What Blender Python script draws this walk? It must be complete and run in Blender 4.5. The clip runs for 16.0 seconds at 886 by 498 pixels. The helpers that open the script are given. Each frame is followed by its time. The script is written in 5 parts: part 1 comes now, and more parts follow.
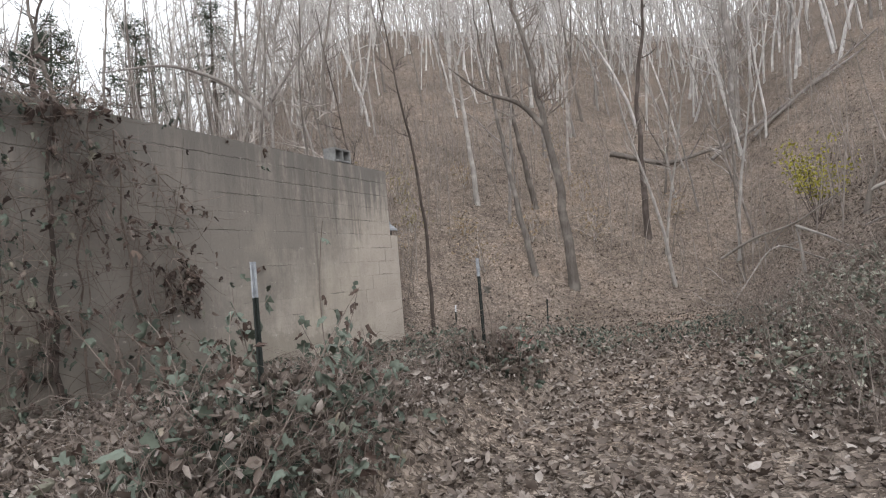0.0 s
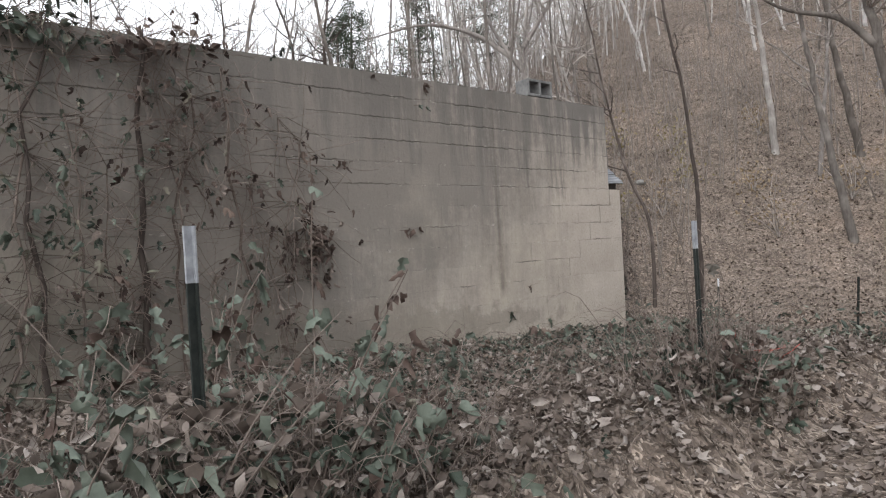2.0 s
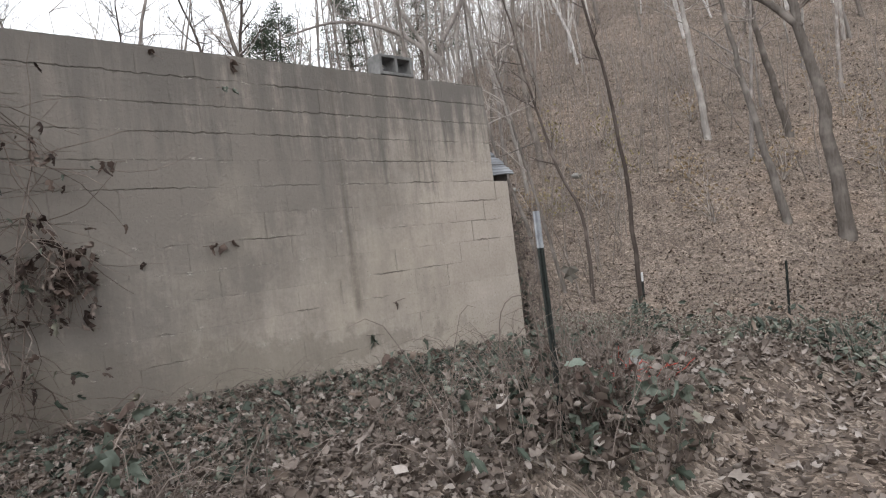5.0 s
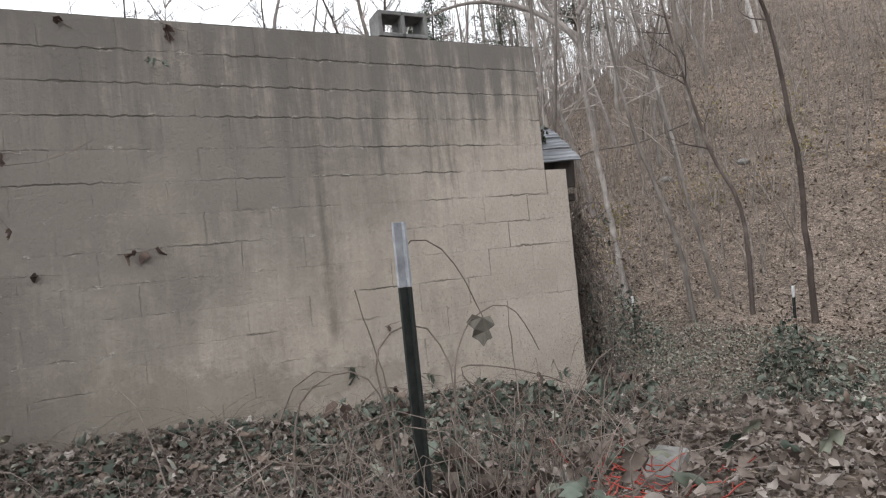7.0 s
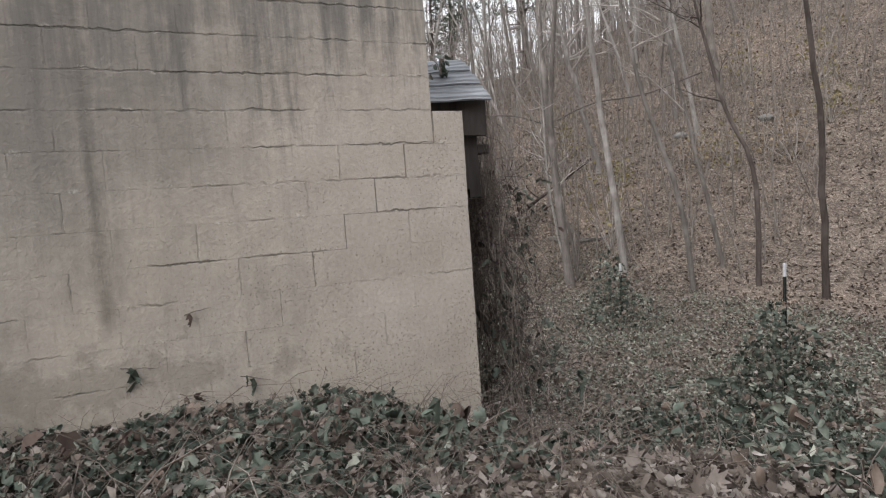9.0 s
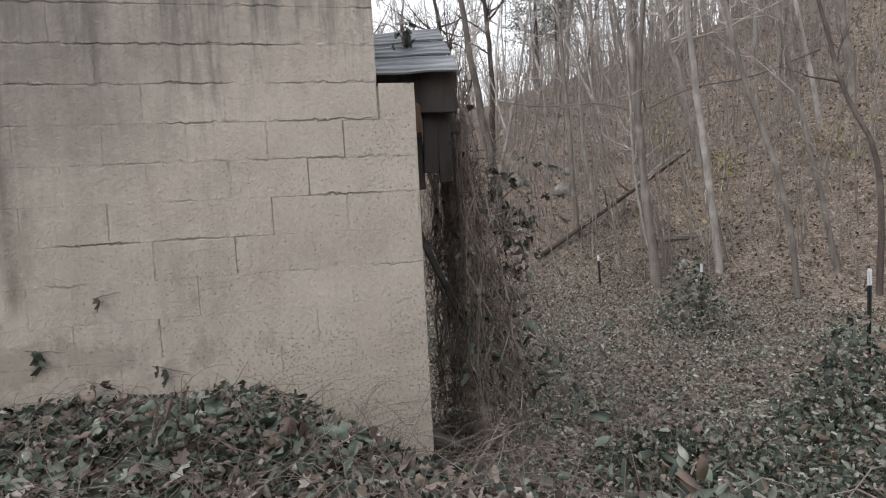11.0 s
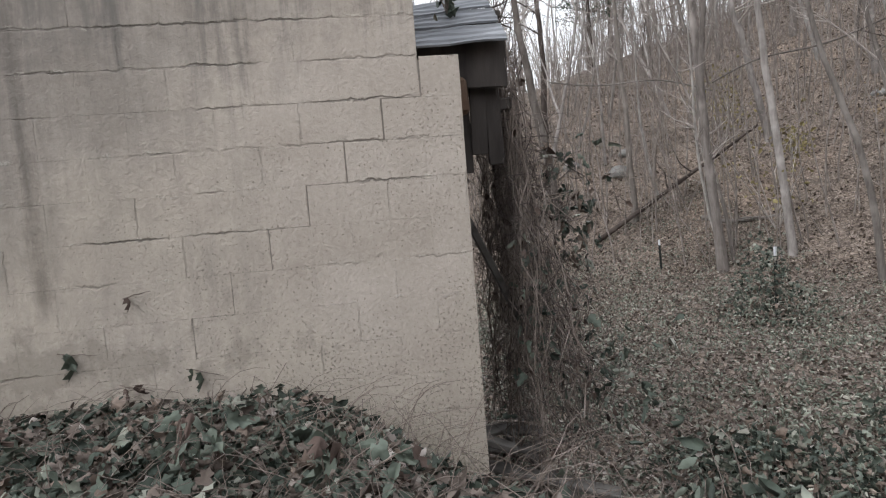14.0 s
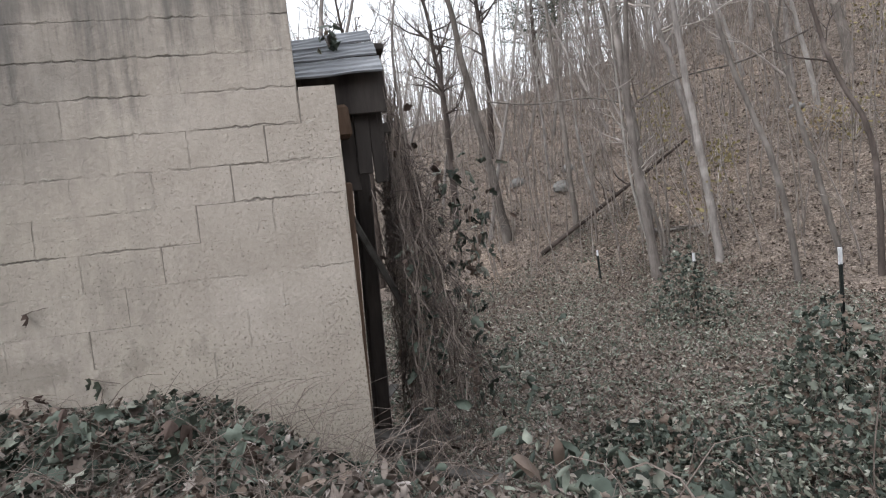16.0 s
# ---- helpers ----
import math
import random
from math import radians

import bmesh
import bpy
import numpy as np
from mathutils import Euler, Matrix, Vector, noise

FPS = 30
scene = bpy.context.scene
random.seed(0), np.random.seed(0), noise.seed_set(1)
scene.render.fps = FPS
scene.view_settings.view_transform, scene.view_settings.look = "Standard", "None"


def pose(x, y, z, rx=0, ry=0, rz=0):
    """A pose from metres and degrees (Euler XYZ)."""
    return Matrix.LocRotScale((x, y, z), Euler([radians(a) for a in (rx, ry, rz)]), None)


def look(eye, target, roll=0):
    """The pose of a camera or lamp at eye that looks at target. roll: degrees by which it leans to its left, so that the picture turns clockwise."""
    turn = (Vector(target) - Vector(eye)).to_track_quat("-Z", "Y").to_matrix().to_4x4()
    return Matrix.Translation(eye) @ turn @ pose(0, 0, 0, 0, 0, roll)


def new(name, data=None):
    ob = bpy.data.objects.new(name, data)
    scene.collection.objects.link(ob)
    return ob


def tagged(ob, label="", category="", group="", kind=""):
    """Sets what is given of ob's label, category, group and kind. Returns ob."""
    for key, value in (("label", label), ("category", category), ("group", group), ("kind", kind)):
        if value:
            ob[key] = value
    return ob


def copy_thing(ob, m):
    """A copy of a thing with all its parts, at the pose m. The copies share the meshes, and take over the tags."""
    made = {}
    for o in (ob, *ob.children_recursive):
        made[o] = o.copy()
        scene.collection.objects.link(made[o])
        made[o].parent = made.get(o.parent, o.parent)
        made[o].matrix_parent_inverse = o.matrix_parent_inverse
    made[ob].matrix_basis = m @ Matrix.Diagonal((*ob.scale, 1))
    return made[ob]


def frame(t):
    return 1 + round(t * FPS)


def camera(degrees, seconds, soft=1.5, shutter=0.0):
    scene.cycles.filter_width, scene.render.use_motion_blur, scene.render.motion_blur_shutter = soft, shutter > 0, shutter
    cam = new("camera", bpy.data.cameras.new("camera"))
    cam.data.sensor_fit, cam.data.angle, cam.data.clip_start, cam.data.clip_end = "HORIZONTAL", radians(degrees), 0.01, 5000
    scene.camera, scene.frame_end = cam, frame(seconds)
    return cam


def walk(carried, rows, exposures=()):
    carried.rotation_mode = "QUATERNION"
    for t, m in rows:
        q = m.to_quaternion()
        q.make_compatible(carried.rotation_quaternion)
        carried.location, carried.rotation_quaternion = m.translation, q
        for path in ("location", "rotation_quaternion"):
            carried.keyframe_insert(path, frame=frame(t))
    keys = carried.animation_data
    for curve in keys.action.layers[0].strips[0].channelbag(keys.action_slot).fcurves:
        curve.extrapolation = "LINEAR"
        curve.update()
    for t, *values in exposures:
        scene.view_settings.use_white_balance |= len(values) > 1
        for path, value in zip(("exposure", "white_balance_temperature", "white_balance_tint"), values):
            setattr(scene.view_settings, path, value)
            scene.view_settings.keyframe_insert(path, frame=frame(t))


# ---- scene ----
# seconds, x, y, z, and the turn as pose() takes it
PATH = [
    (0, 4.810, -8.316, 1.485, 92.01, 4.83, 25.94),
    (0.5, 4.894, -7.854, 1.541, 87.57, 3.35, 26.60),
    (1, 4.752, -7.321, 1.632, 89.50, 3.62, 37.21),
    (1.5, 4.697, -6.837, 1.509, 92.73, -2.18, 43.55),
    (2, 4.581, -6.334, 1.489, 89.99, 3.35, 52.40),
    (2.5, 4.427, -6.009, 1.500, 91.93, 0.99, 44.25),
    (3, 4.537, -5.877, 1.476, 93.73, 5.45, 34.04),
    (3.2, 4.646, -5.836, 1.472, 88.51, 3.10, 19.02),
    (3.5, 4.640, -5.982, 1.482, 84.51, -1.99, -3.79),
    (3.7, 4.666, -5.910, 1.461, 83.99, 2.23, -0.78),
    (4, 4.697, -5.621, 1.453, 92.38, 6.60, 21.98),
    (4.5, 4.489, -5.184, 1.425, 92.22, 6.37, 40.57),
    (5, 4.354, -4.874, 1.441, 90.11, 7.12, 48.55),
    (5.2, 4.338, -4.659, 1.438, 90.99, 7.52, 51.98),
    (7.3, 3.939, -2.852, 1.475, 89.82, 6.45, 65.03),
    (7.5, 3.890, -2.655, 1.531, 86.82, 6.98, 62.40),
    (8, 3.734, -2.280, 1.445, 86.16, 7.11, 59.64),
    (8.5, 3.564, -2.043, 1.446, 84.50, 5.92, 68.17),
    (9, 3.453, -1.670, 1.456, 86.73, 4.29, 66.56),
    (9.2, 3.480, -1.518, 1.409, 86.89, 6.87, 67.03),
    (11.3, 3.291, -0.581, 1.348, 86.47, 2.65, 79.66),
    (11.5, 3.252, -0.570, 1.351, 86.12, 2.95, 81.68),
    (12, 3.198, -0.603, 1.355, 85.65, 6.54, 86.76),
    (12.5, 3.100, -0.590, 1.349, 86.53, 6.32, 85.68),
    (13, 3.057, -0.588, 1.348, 86.85, 6.25, 85.34),
    (13.5, 3.036, -0.571, 1.332, 86.74, 5.62, 83.95),
    (14, 3.040, -0.550, 1.339, 86.03, 4.73, 82.16),
    (14.5, 3.166, -0.498, 1.324, 87.93, 4.25, 78.87),
    (15, 3.237, -0.404, 1.299, 87.87, 7.36, 76.61),
    (15.5, 3.365, -0.238, 1.289, 86.43, 5.87, 78.44),
    (16, 3.443, -0.157, 1.268, 87.41, 6.38, 78.59),
]
cam = camera(72.6, 16.0, soft=1.15, shutter=0.0)
walk(cam, [(t, pose(x, y, z, rx, ry, rz)) for t, x, y, z, rx, ry, rz in PATH],
     exposures=[(0.0, 0.06, 6450, 10), (9.2, 0.03, 6450, 10), (11.5, 0.06, 6380, 10), (14.0, 0.10, 6320, 10), (16.0, 0.15, 6270, 10)])

# ---- light ----
world = bpy.data.worlds.new("overcast_sky")
scene.world = world
world.use_nodes = True
wn = world.node_tree.nodes
wl = world.node_tree.links
sky = wn.new("ShaderNodeTexSky")
sky.sky_type = 'NISHITA'
sky.sun_disc = False
sky.sun_elevation = radians(42)
sky.sun_rotation = radians(150)
sky.dust_density = 4.0
sky.air_density = 1.0
cloud = wn.new("ShaderNodeHueSaturation")
cloud.inputs["Saturation"].default_value = 0.22
wl.new(sky.outputs[0], cloud.inputs["Color"])
veil = wn.new("ShaderNodeMix")
veil.data_type = 'RGBA'
veil.inputs[0].default_value = 0.7
veil.inputs[7].default_value = (9.0, 9.15, 9.5, 1)
wl.new(cloud.outputs[0], veil.inputs[6])
wl.new(veil.outputs[2], wn["Background"].inputs["Color"])
wn["Background"].inputs["Strength"].default_value = 0.20
sun_data = bpy.data.lights.new("sun", 'SUN')
sun_data.energy = 0.6
sun_data.angle = radians(25)
sun_data.color = (1.0, 0.96, 0.9)
sun = new("sun", sun_data)
sun.matrix_world = look((30, -40, 45), (0, 0, 0))

rng = np.random.default_rng(7)


# ---- materials ----
def material(name, base, rough=0.85, metal=0.0):
    m = bpy.data.materials.new(name)
    m.use_nodes = True
    n = m.node_tree.nodes
    b = n["Principled BSDF"]
    b.inputs["Base Color"].default_value = (*base, 1)
    b.inputs["Roughness"].default_value = rough
    b.inputs["Metallic"].default_value = metal
    b.inputs["Specular IOR Level"].default_value = 0.3
    return m, n, m.node_tree.links, b


def noise_node(n, l, scale, detail=5.0, rough=0.6, stretch=None, coords="Object"):
    if coords == "World":
        src = n.new("ShaderNodeNewGeometry").outputs["Position"]
    else:
        src = n.new("ShaderNodeTexCoord").outputs[coords]
    if stretch:
        mp = n.new("ShaderNodeMapping")
        mp.inputs["Scale"].default_value = stretch
        l.new(src, mp.inputs["Vector"])
        src = mp.outputs[0]
    t = n.new("ShaderNodeTexNoise")
    t.inputs["Scale"].default_value = scale
    t.inputs["Detail"].default_value = detail
    t.inputs["Roughness"].default_value = rough
    l.new(src, t.inputs["Vector"])
    return t.outputs["Fac"]


def ramp(n, l, fac, stops):
    r = n.new("ShaderNodeValToRGB")
    e = r.color_ramp.elements
    while len(e) < len(stops):
        e.new(0.5)
    for k, (p, c) in zip(e, stops):
        k.position = p
        k.color = (*c, 1) if len(c) == 3 else c
    l.new(fac, r.inputs["Fac"])
    return r.outputs["Color"]


def mix(n, l, fac, a, b, mode='MIX'):
    x = n.new("ShaderNodeMix")
    x.data_type = 'RGBA'
    x.blend_type = mode
    for sock, v in ((x.inputs[0], fac), (x.inputs[6], a), (x.inputs[7], b)):
        if isinstance(v, (int, float)):
            sock.default_value = v
        elif isinstance(v, tuple):
            sock.default_value = (*v, 1)
        else:
            l.new(v, sock)
    return x.outputs[2]


def scalar(n, l, op, a, b=0.0, clamp=False):
    x = n.new("ShaderNodeMath")
    x.operation = op
    x.use_clamp = clamp
    for sock, v in ((x.inputs[0], a), (x.inputs[1], b)):
        if isinstance(v, (int, float)):
            sock.default_value = v
        else:
            l.new(v, sock)
    return x.outputs[0]


def bump(n, l, b, height, strength, dist=0.01):
    x = n.new("ShaderNodeBump")
    x.inputs["Strength"].default_value = strength
    x.inputs["Distance"].default_value = dist
    l.new(height, x.inputs["Height"])
    l.new(x.outputs[0], b.inputs["Normal"])


def leaf_material(name, stops, rough=0.75, through_light=0.0):
    m, n, l, b = material(name, (0.2, 0.15, 0.1), rough)
    geo = n.new("ShaderNodeNewGeometry")
    c = ramp(n, l, geo.outputs["Random Per Island"], stops)
    v = noise_node(n, l, 22.0, 4, coords="World")
    l.new(mix(n, l, 0.55, c, ramp(n, l, v, [(0.3, (0.45, 0.42, 0.4)), (0.7, (1.15, 1.12, 1.1))]), 'MULTIPLY'), b.inputs["Base Color"])
    bump(n, l, b, noise_node(n, l, 60.0, 3, coords="World"), 0.4, 0.004)
    return m


def bark_material(name, dark, light, scale=1.0):
    m, n, l, b = material(name, dark, 0.95)
    f = noise_node(n, l, 14.0 * scale, 6, 0.7, (1, 1, 0.18))
    g = noise_node(n, l, 1.6 * scale, 3, 0.5)
    c = ramp(n, l, f, [(0.3, dark), (0.7, light)])
    pale = tuple(min(1, v * 1.35 + 0.02) for v in light)
    info = n.new("ShaderNodeObjectInfo")
    tone = ramp(n, l, info.outputs["Random"], [(0.0, (0.62, 0.58, 0.55)), (0.5, (1, 1, 1)), (1.0, (1.25, 1.23, 1.22))])
    c = mix(n, l, ramp(n, l, g, [(0.5, (0, 0, 0)), (0.75, (1, 1, 1))]), c, pale)
    l.new(mix(n, l, 1.0, c, tone, 'MULTIPLY'), b.inputs["Base Color"])
    bump(n, l, b, f, 0.7, 0.02)
    return m


def wall_material():
    m, n, l, b = material("painted_block", (0.42, 0.35, 0.27), 0.9)
    base = ramp(n, l, noise_node(n, l, 2.2, 5, coords="World"), [(0.3, (0.395, 0.348, 0.300)), (0.7, (0.50, 0.449, 0.396))])
    fine = noise_node(n, l, 38.0, 6, 0.7, coords="World")
    base = mix(n, l, 0.35, base, ramp(n, l, fine, [(0.3, (0.6, 0.58, 0.55)), (0.65, (1.1, 1.1, 1.1))]), 'MULTIPLY')
    info = n.new("ShaderNodeObjectInfo")
    base = mix(n, l, 1.0, base, ramp(n, l, info.outputs["Random"], [(0.0, (0.975, 0.973, 0.97)), (0.93, (1.01, 1.01, 1.01)), (1.0, (1.06, 1.06, 1.06))]), 'MULTIPLY')
    pos = n.new("ShaderNodeNewGeometry").outputs["Position"]
    sep = n.new("ShaderNodeSeparateXYZ")
    l.new(pos, sep.inputs[0])
    y, z = sep.outputs[1], sep.outputs[2]
    # rain streaks that run down from the top
    streak = noise_node(n, l, 3.0, 5, 0.7, (1, 1, 0.13), coords="World")
    streak_fine = noise_node(n, l, 13.0, 5, 0.7, (1, 1, 0.09), coords="World")
    reach = scalar(n, l, 'MULTIPLY_ADD', z, 0.34)
    reach.node.inputs[2].default_value = -0.90
    wet = scalar(n, l, 'ADD', scalar(n, l, 'ADD', streak, scalar(n, l, 'MULTIPLY', streak_fine, 0.75)), reach)
    mid = noise_node(n, l, 11.0, 7, 0.75, coords="World")
    wear = scalar(n, l, 'MULTIPLY', scalar(n, l, 'SUBTRACT', mid, 0.5), 0.42)
    wet = scalar(n, l, 'ADD', wet, scalar(n, l, 'MULTIPLY', wear, 0.5))
    mask = scalar(n, l, 'MULTIPLY', ramp(n, l, wet, [(0.77, (0, 0, 0)), (1.0, (1, 1, 1))]), 0.82)
    c = mix(n, l, mask, base, (0.15, 0.142, 0.135))
    # broad grime, block by block, plus shade painted in away from the free end
    along = scalar(n, l, 'MULTIPLY_ADD', y, -0.135)
    along.node.inputs[2].default_value = -0.34
    grime_shade = scalar(n, l, 'ADD', noise_node(n, l, 0.75, 4, 0.55, coords="World"), along)
    grime_shade = scalar(n, l, 'ADD', grime_shade, scalar(n, l, 'MULTIPLY', scalar(n, l, 'SUBTRACT', z, 1.25), 0.15))
    grime_shade = scalar(n, l, 'ADD', grime_shade, scalar(n, l, 'MULTIPLY', info.outputs["Random"], 0.085))
    grime_shade = scalar(n, l, 'ADD', grime_shade, scalar(n, l, 'MULTIPLY', scalar(n, l, 'SUBTRACT', streak, 0.2), 0.30))
    grime_shade = scalar(n, l, 'ADD', grime_shade, wear)
    grime_shade = scalar(n, l, 'ADD', grime_shade, scalar(n, l, 'MULTIPLY', scalar(n, l, 'SUBTRACT', streak_fine, 0.5), 0.40))
    grime_shade_mask = scalar(n, l, 'MULTIPLY', ramp(n, l, grime_shade, [(0.40, (0, 0, 0)), (0.84, (1, 1, 1))]), 0.74)
    c = mix(n, l, grime_shade_mask, c, (0.15, 0.138, 0.125))
    # one long dark run
    dy = scalar(n, l, 'ABSOLUTE', scalar(n, l, 'ADD', y, 2.06))
    run = scalar(n, l, 'ADD', dy, scalar(n, l, 'MULTIPLY', streak, 0.10))
    run = scalar(n, l, 'ADD', run, scalar(n, l, 'MULTIPLY', wear, -0.22))
    run = scalar(n, l, 'ADD', run, scalar(n, l, 'MULTIPLY', scalar(n, l, 'SUBTRACT', streak_fine, 0.5), -0.12))
    run_mask = ramp(n, l, run, [(0.035, (1, 1, 1)), (0.11, (0, 0, 0))])
    zmap = ramp(n, l, scalar(n, l, 'MULTIPLY', z, 0.3), [(0.28, (0, 0, 0)), (0.32, (0.95, 0.95, 0.95)), (0.75, (0.55, 0.55, 0.55))])
    c = mix(n, l, mix(n, l, 1.0, run_mask, zmap, 'MULTIPLY'), c, (0.135, 0.12, 0.106))
    # yellowed paint, and a dark tide mark low down
    sallow = ramp(n, l, scalar(n, l, 'ADD', noise_node(n, l, 1.1, 4, 0.55, coords="World"), scalar(n, l, 'MULTIPLY', z, -0.10)), [(0.36, (0, 0, 0)), (0.60, (1, 1, 1))])
    c = mix(n, l, scalar(n, l, 'MULTIPLY', sallow, 0.45), c, (0.40, 0.355, 0.285))
    tide = scalar(n, l, 'ADD', scalar(n, l, 'ABSOLUTE', scalar(n, l, 'SUBTRACT', z, 0.70)), scalar(n, l, 'MULTIPLY', scalar(n, l, 'ADD', y, 1.6), 0.12))
    tide = scalar(n, l, 'ADD', tide, scalar(n, l, 'MULTIPLY', scalar(n, l, 'SUBTRACT', noise_node(n, l, 4.5, 6, 0.7, coords="World"), 0.5), -1.1))
    tide_mask = ramp(n, l, tide, [(-0.16, (1, 1, 1)), (0.12, (0, 0, 0))])
    c = mix(n, l, scalar(n, l, 'MULTIPLY', tide_mask, 0.42), c, (0.17, 0.15, 0.125))
    # small pits where the paint has come off
    pit_noise = noise_node(n, l, 72.0, 2, 0.4, coords="World")
    patch = noise_node(n, l, 1.3, 3, coords="World")
    zone = scalar(n, l, 'ADD', scalar(n, l, 'MULTIPLY', y, 0.05), scalar(n, l, 'MULTIPLY', z, -0.06))
    pit = scalar(n, l, 'ADD', scalar(n, l, 'ADD', pit_noise, scalar(n, l, 'MULTIPLY', patch, 0.35)), zone)
    pit_mask = ramp(n, l, pit, [(0.725, (0, 0, 0)), (0.765, (1, 1, 1))])
    c = mix(n, l, scalar(n, l, 'MULTIPLY', pit_mask, 0.6), c, (0.2, 0.17, 0.14))
    # dirt lodged here and there in the bed joints
    jag = scalar(n, l, 'MULTIPLY', scalar(n, l, 'SUBTRACT', noise_node(n, l, 14.0, 4, 0.6, coords="World"), 0.5), 0.052)
    course = scalar(n, l, 'FRACT', scalar(n, l, 'MULTIPLY', scalar(n, l, 'ADD', scalar(n, l, 'ADD', z, jag), 9.9), 5.0))
    near = scalar(n, l, 'ABSOLUTE', scalar(n, l, 'SUBTRACT', course, 0.5))
    bed = ramp(n, l, near, [(0.464, (0, 0, 0)), (0.489, (1, 1, 1))])
    lodged = scalar(n, l, 'ADD', noise_node(n, l, 1.5, 4, 0.6, (1, 1, 2.2), coords="World"), scalar(n, l, 'MULTIPLY', scalar(n, l, 'SUBTRACT', z, 1.9), 0.09))
    spots = ramp(n, l, lodged, [(0.465, (0, 0, 0)), (0.60, (1, 1, 1))])
    bed_mask = mix(n, l, 1.0, bed, spots, 'MULTIPLY')
    # flakes of paler paint along the joints
    beside = ramp(n, l, near, [(0.40, (0, 0, 0)), (0.46, (1, 1, 1))])
    flake = ramp(n, l, noise_node(n, l, 9.0, 6, 0.75, (1, 1, 1.6), coords="World"), [(0.58, (0, 0, 0)), (0.64, (1, 1, 1))])
    flake_mask = mix(n, l, 1.0, beside, flake, 'MULTIPLY')
    c = mix(n, l, scalar(n, l, 'MULTIPLY', flake_mask, 0.45), c, (0.60, 0.56, 0.50))
    c = mix(n, l, scalar(n, l, 'MULTIPLY', bed_mask, 0.72), c, (0.085, 0.075, 0.065))
    # faint upright joints, half a block apart from course to course
    odd = scalar(n, l, 'FLOORED_MODULO', scalar(n, l, 'FLOOR', scalar(n, l, 'MULTIPLY', scalar(n, l, 'ADD', z, 9.9), 5.0)), 2.0)
    stray = scalar(n, l, 'MULTIPLY', scalar(n, l, 'SUBTRACT', noise_node(n, l, 17.0, 4, 0.6, coords="World"), 0.5), 0.03)
    cross = scalar(n, l, 'FRACT', scalar(n, l, 'ADD', scalar(n, l, 'MULTIPLY', scalar(n, l, 'ADD', y, stray), 2.5), scalar(n, l, 'MULTIPLY', odd, 0.5)))
    head = ramp(n, l, scalar(n, l, 'ABSOLUTE', scalar(n, l, 'SUBTRACT', cross, 0.5)), [(0.485, (0, 0, 0)), (0.494, (1, 1, 1))])
    head_mask = mix(n, l, 1.0, head, ramp(n, l, noise_node(n, l, 2.4, 4, 0.6, coords="World"), [(0.47, (0, 0, 0)), (0.62, (1, 1, 1))]), 'MULTIPLY')
    c = mix(n, l, scalar(n, l, 'MULTIPLY', head_mask, 0.22), c, (0.14, 0.125, 0.11))
    l.new(c, b.inputs["Base Color"])
    rough = scalar(n, l, 'ADD', fine, scalar(n, l, 'MULTIPLY', noise_node(n, l, 7.0, 4, 0.6, coords="World"), 1.4))
    rough = scalar(n, l, 'ADD', rough, scalar(n, l, 'MULTIPLY', bed_mask, -1.2))
    rough = scalar(n, l, 'ADD', rough, scalar(n, l, 'ADD', scalar(n, l, 'MULTIPLY', head_mask, -0.8), scalar(n, l, 'MULTIPLY', flake_mask, 0.5)))
    rough = scalar(n, l, 'ADD', rough, scalar(n, l, 'MULTIPLY', noise_node(n, l, 19.0, 5, 0.7, coords="World"), 0.8))
    bump(n, l, b, scalar(n, l, 'ADD', rough, scalar(n, l, 'MULTIPLY', pit_mask, -0.9)), 0.7, 0.008)
    return m


def mottled(name, a, c2, scale, rough=0.9, metal=0.0, stretch=None, strength=0.5):
    m, n, l, b = material(name, a, rough, metal)
    f = noise_node(n, l, scale, 6, 0.65, stretch)
    g = noise_node(n, l, scale * 0.17, 3, 0.5)
    c = ramp(n, l, f, [(0.3, a), (0.7, c2)])
    l.new(mix(n, l, 0.6, c, ramp(n, l, g, [(0.35, (0.6, 0.6, 0.6)), (0.65, (1.15, 1.15, 1.15))]), 'MULTIPLY'), b.inputs["Base Color"])
    bump(n, l, b, f, strength, 0.01)
    return m


M_WALL = wall_material()
M_MORTAR = mottled("mortar", (0.19, 0.168, 0.145), (0.29, 0.26, 0.225), 20)
M_BLOCK = mottled("bare_block", (0.14, 0.14, 0.14), (0.24, 0.24, 0.235), 25)
M_LITTER = leaf_material("dead_leaf", [(0.0, (0.0865, 0.0696, 0.0592)), (0.3, (0.143, 0.116, 0.0996)), (0.6, (0.203, 0.17, 0.149)), (0.85, (0.286, 0.251, 0.225)), (1.0, (0.406, 0.372, 0.346))])
M_IVY = leaf_material("ivy_leaf", [(0.0, (0.03, 0.042, 0.032)), (0.4, (0.07, 0.09, 0.07)), (0.75, (0.13, 0.152, 0.122)), (0.9, (0.21, 0.215, 0.17)), (1.0, (0.27, 0.22, 0.17))], 0.55)
M_BANK = leaf_material("bank_leaf", [(0.0, (0.03, 0.037, 0.03)), (0.25, (0.07, 0.09, 0.073)), (0.6, (0.13, 0.155, 0.127)), (0.74, (0.22, 0.24, 0.198)), (0.8, (0.37, 0.38, 0.33)), (0.85, (0.14, 0.105, 0.085)), (1.0, (0.26, 0.21, 0.175))], 0.7)
M_WILT = leaf_material("wilted_leaf", [(0.0, (0.06, 0.085, 0.065)), (0.5, (0.12, 0.15, 0.122)), (0.85, (0.22, 0.25, 0.21)), (1.0, (0.28, 0.25, 0.20))], 0.6)
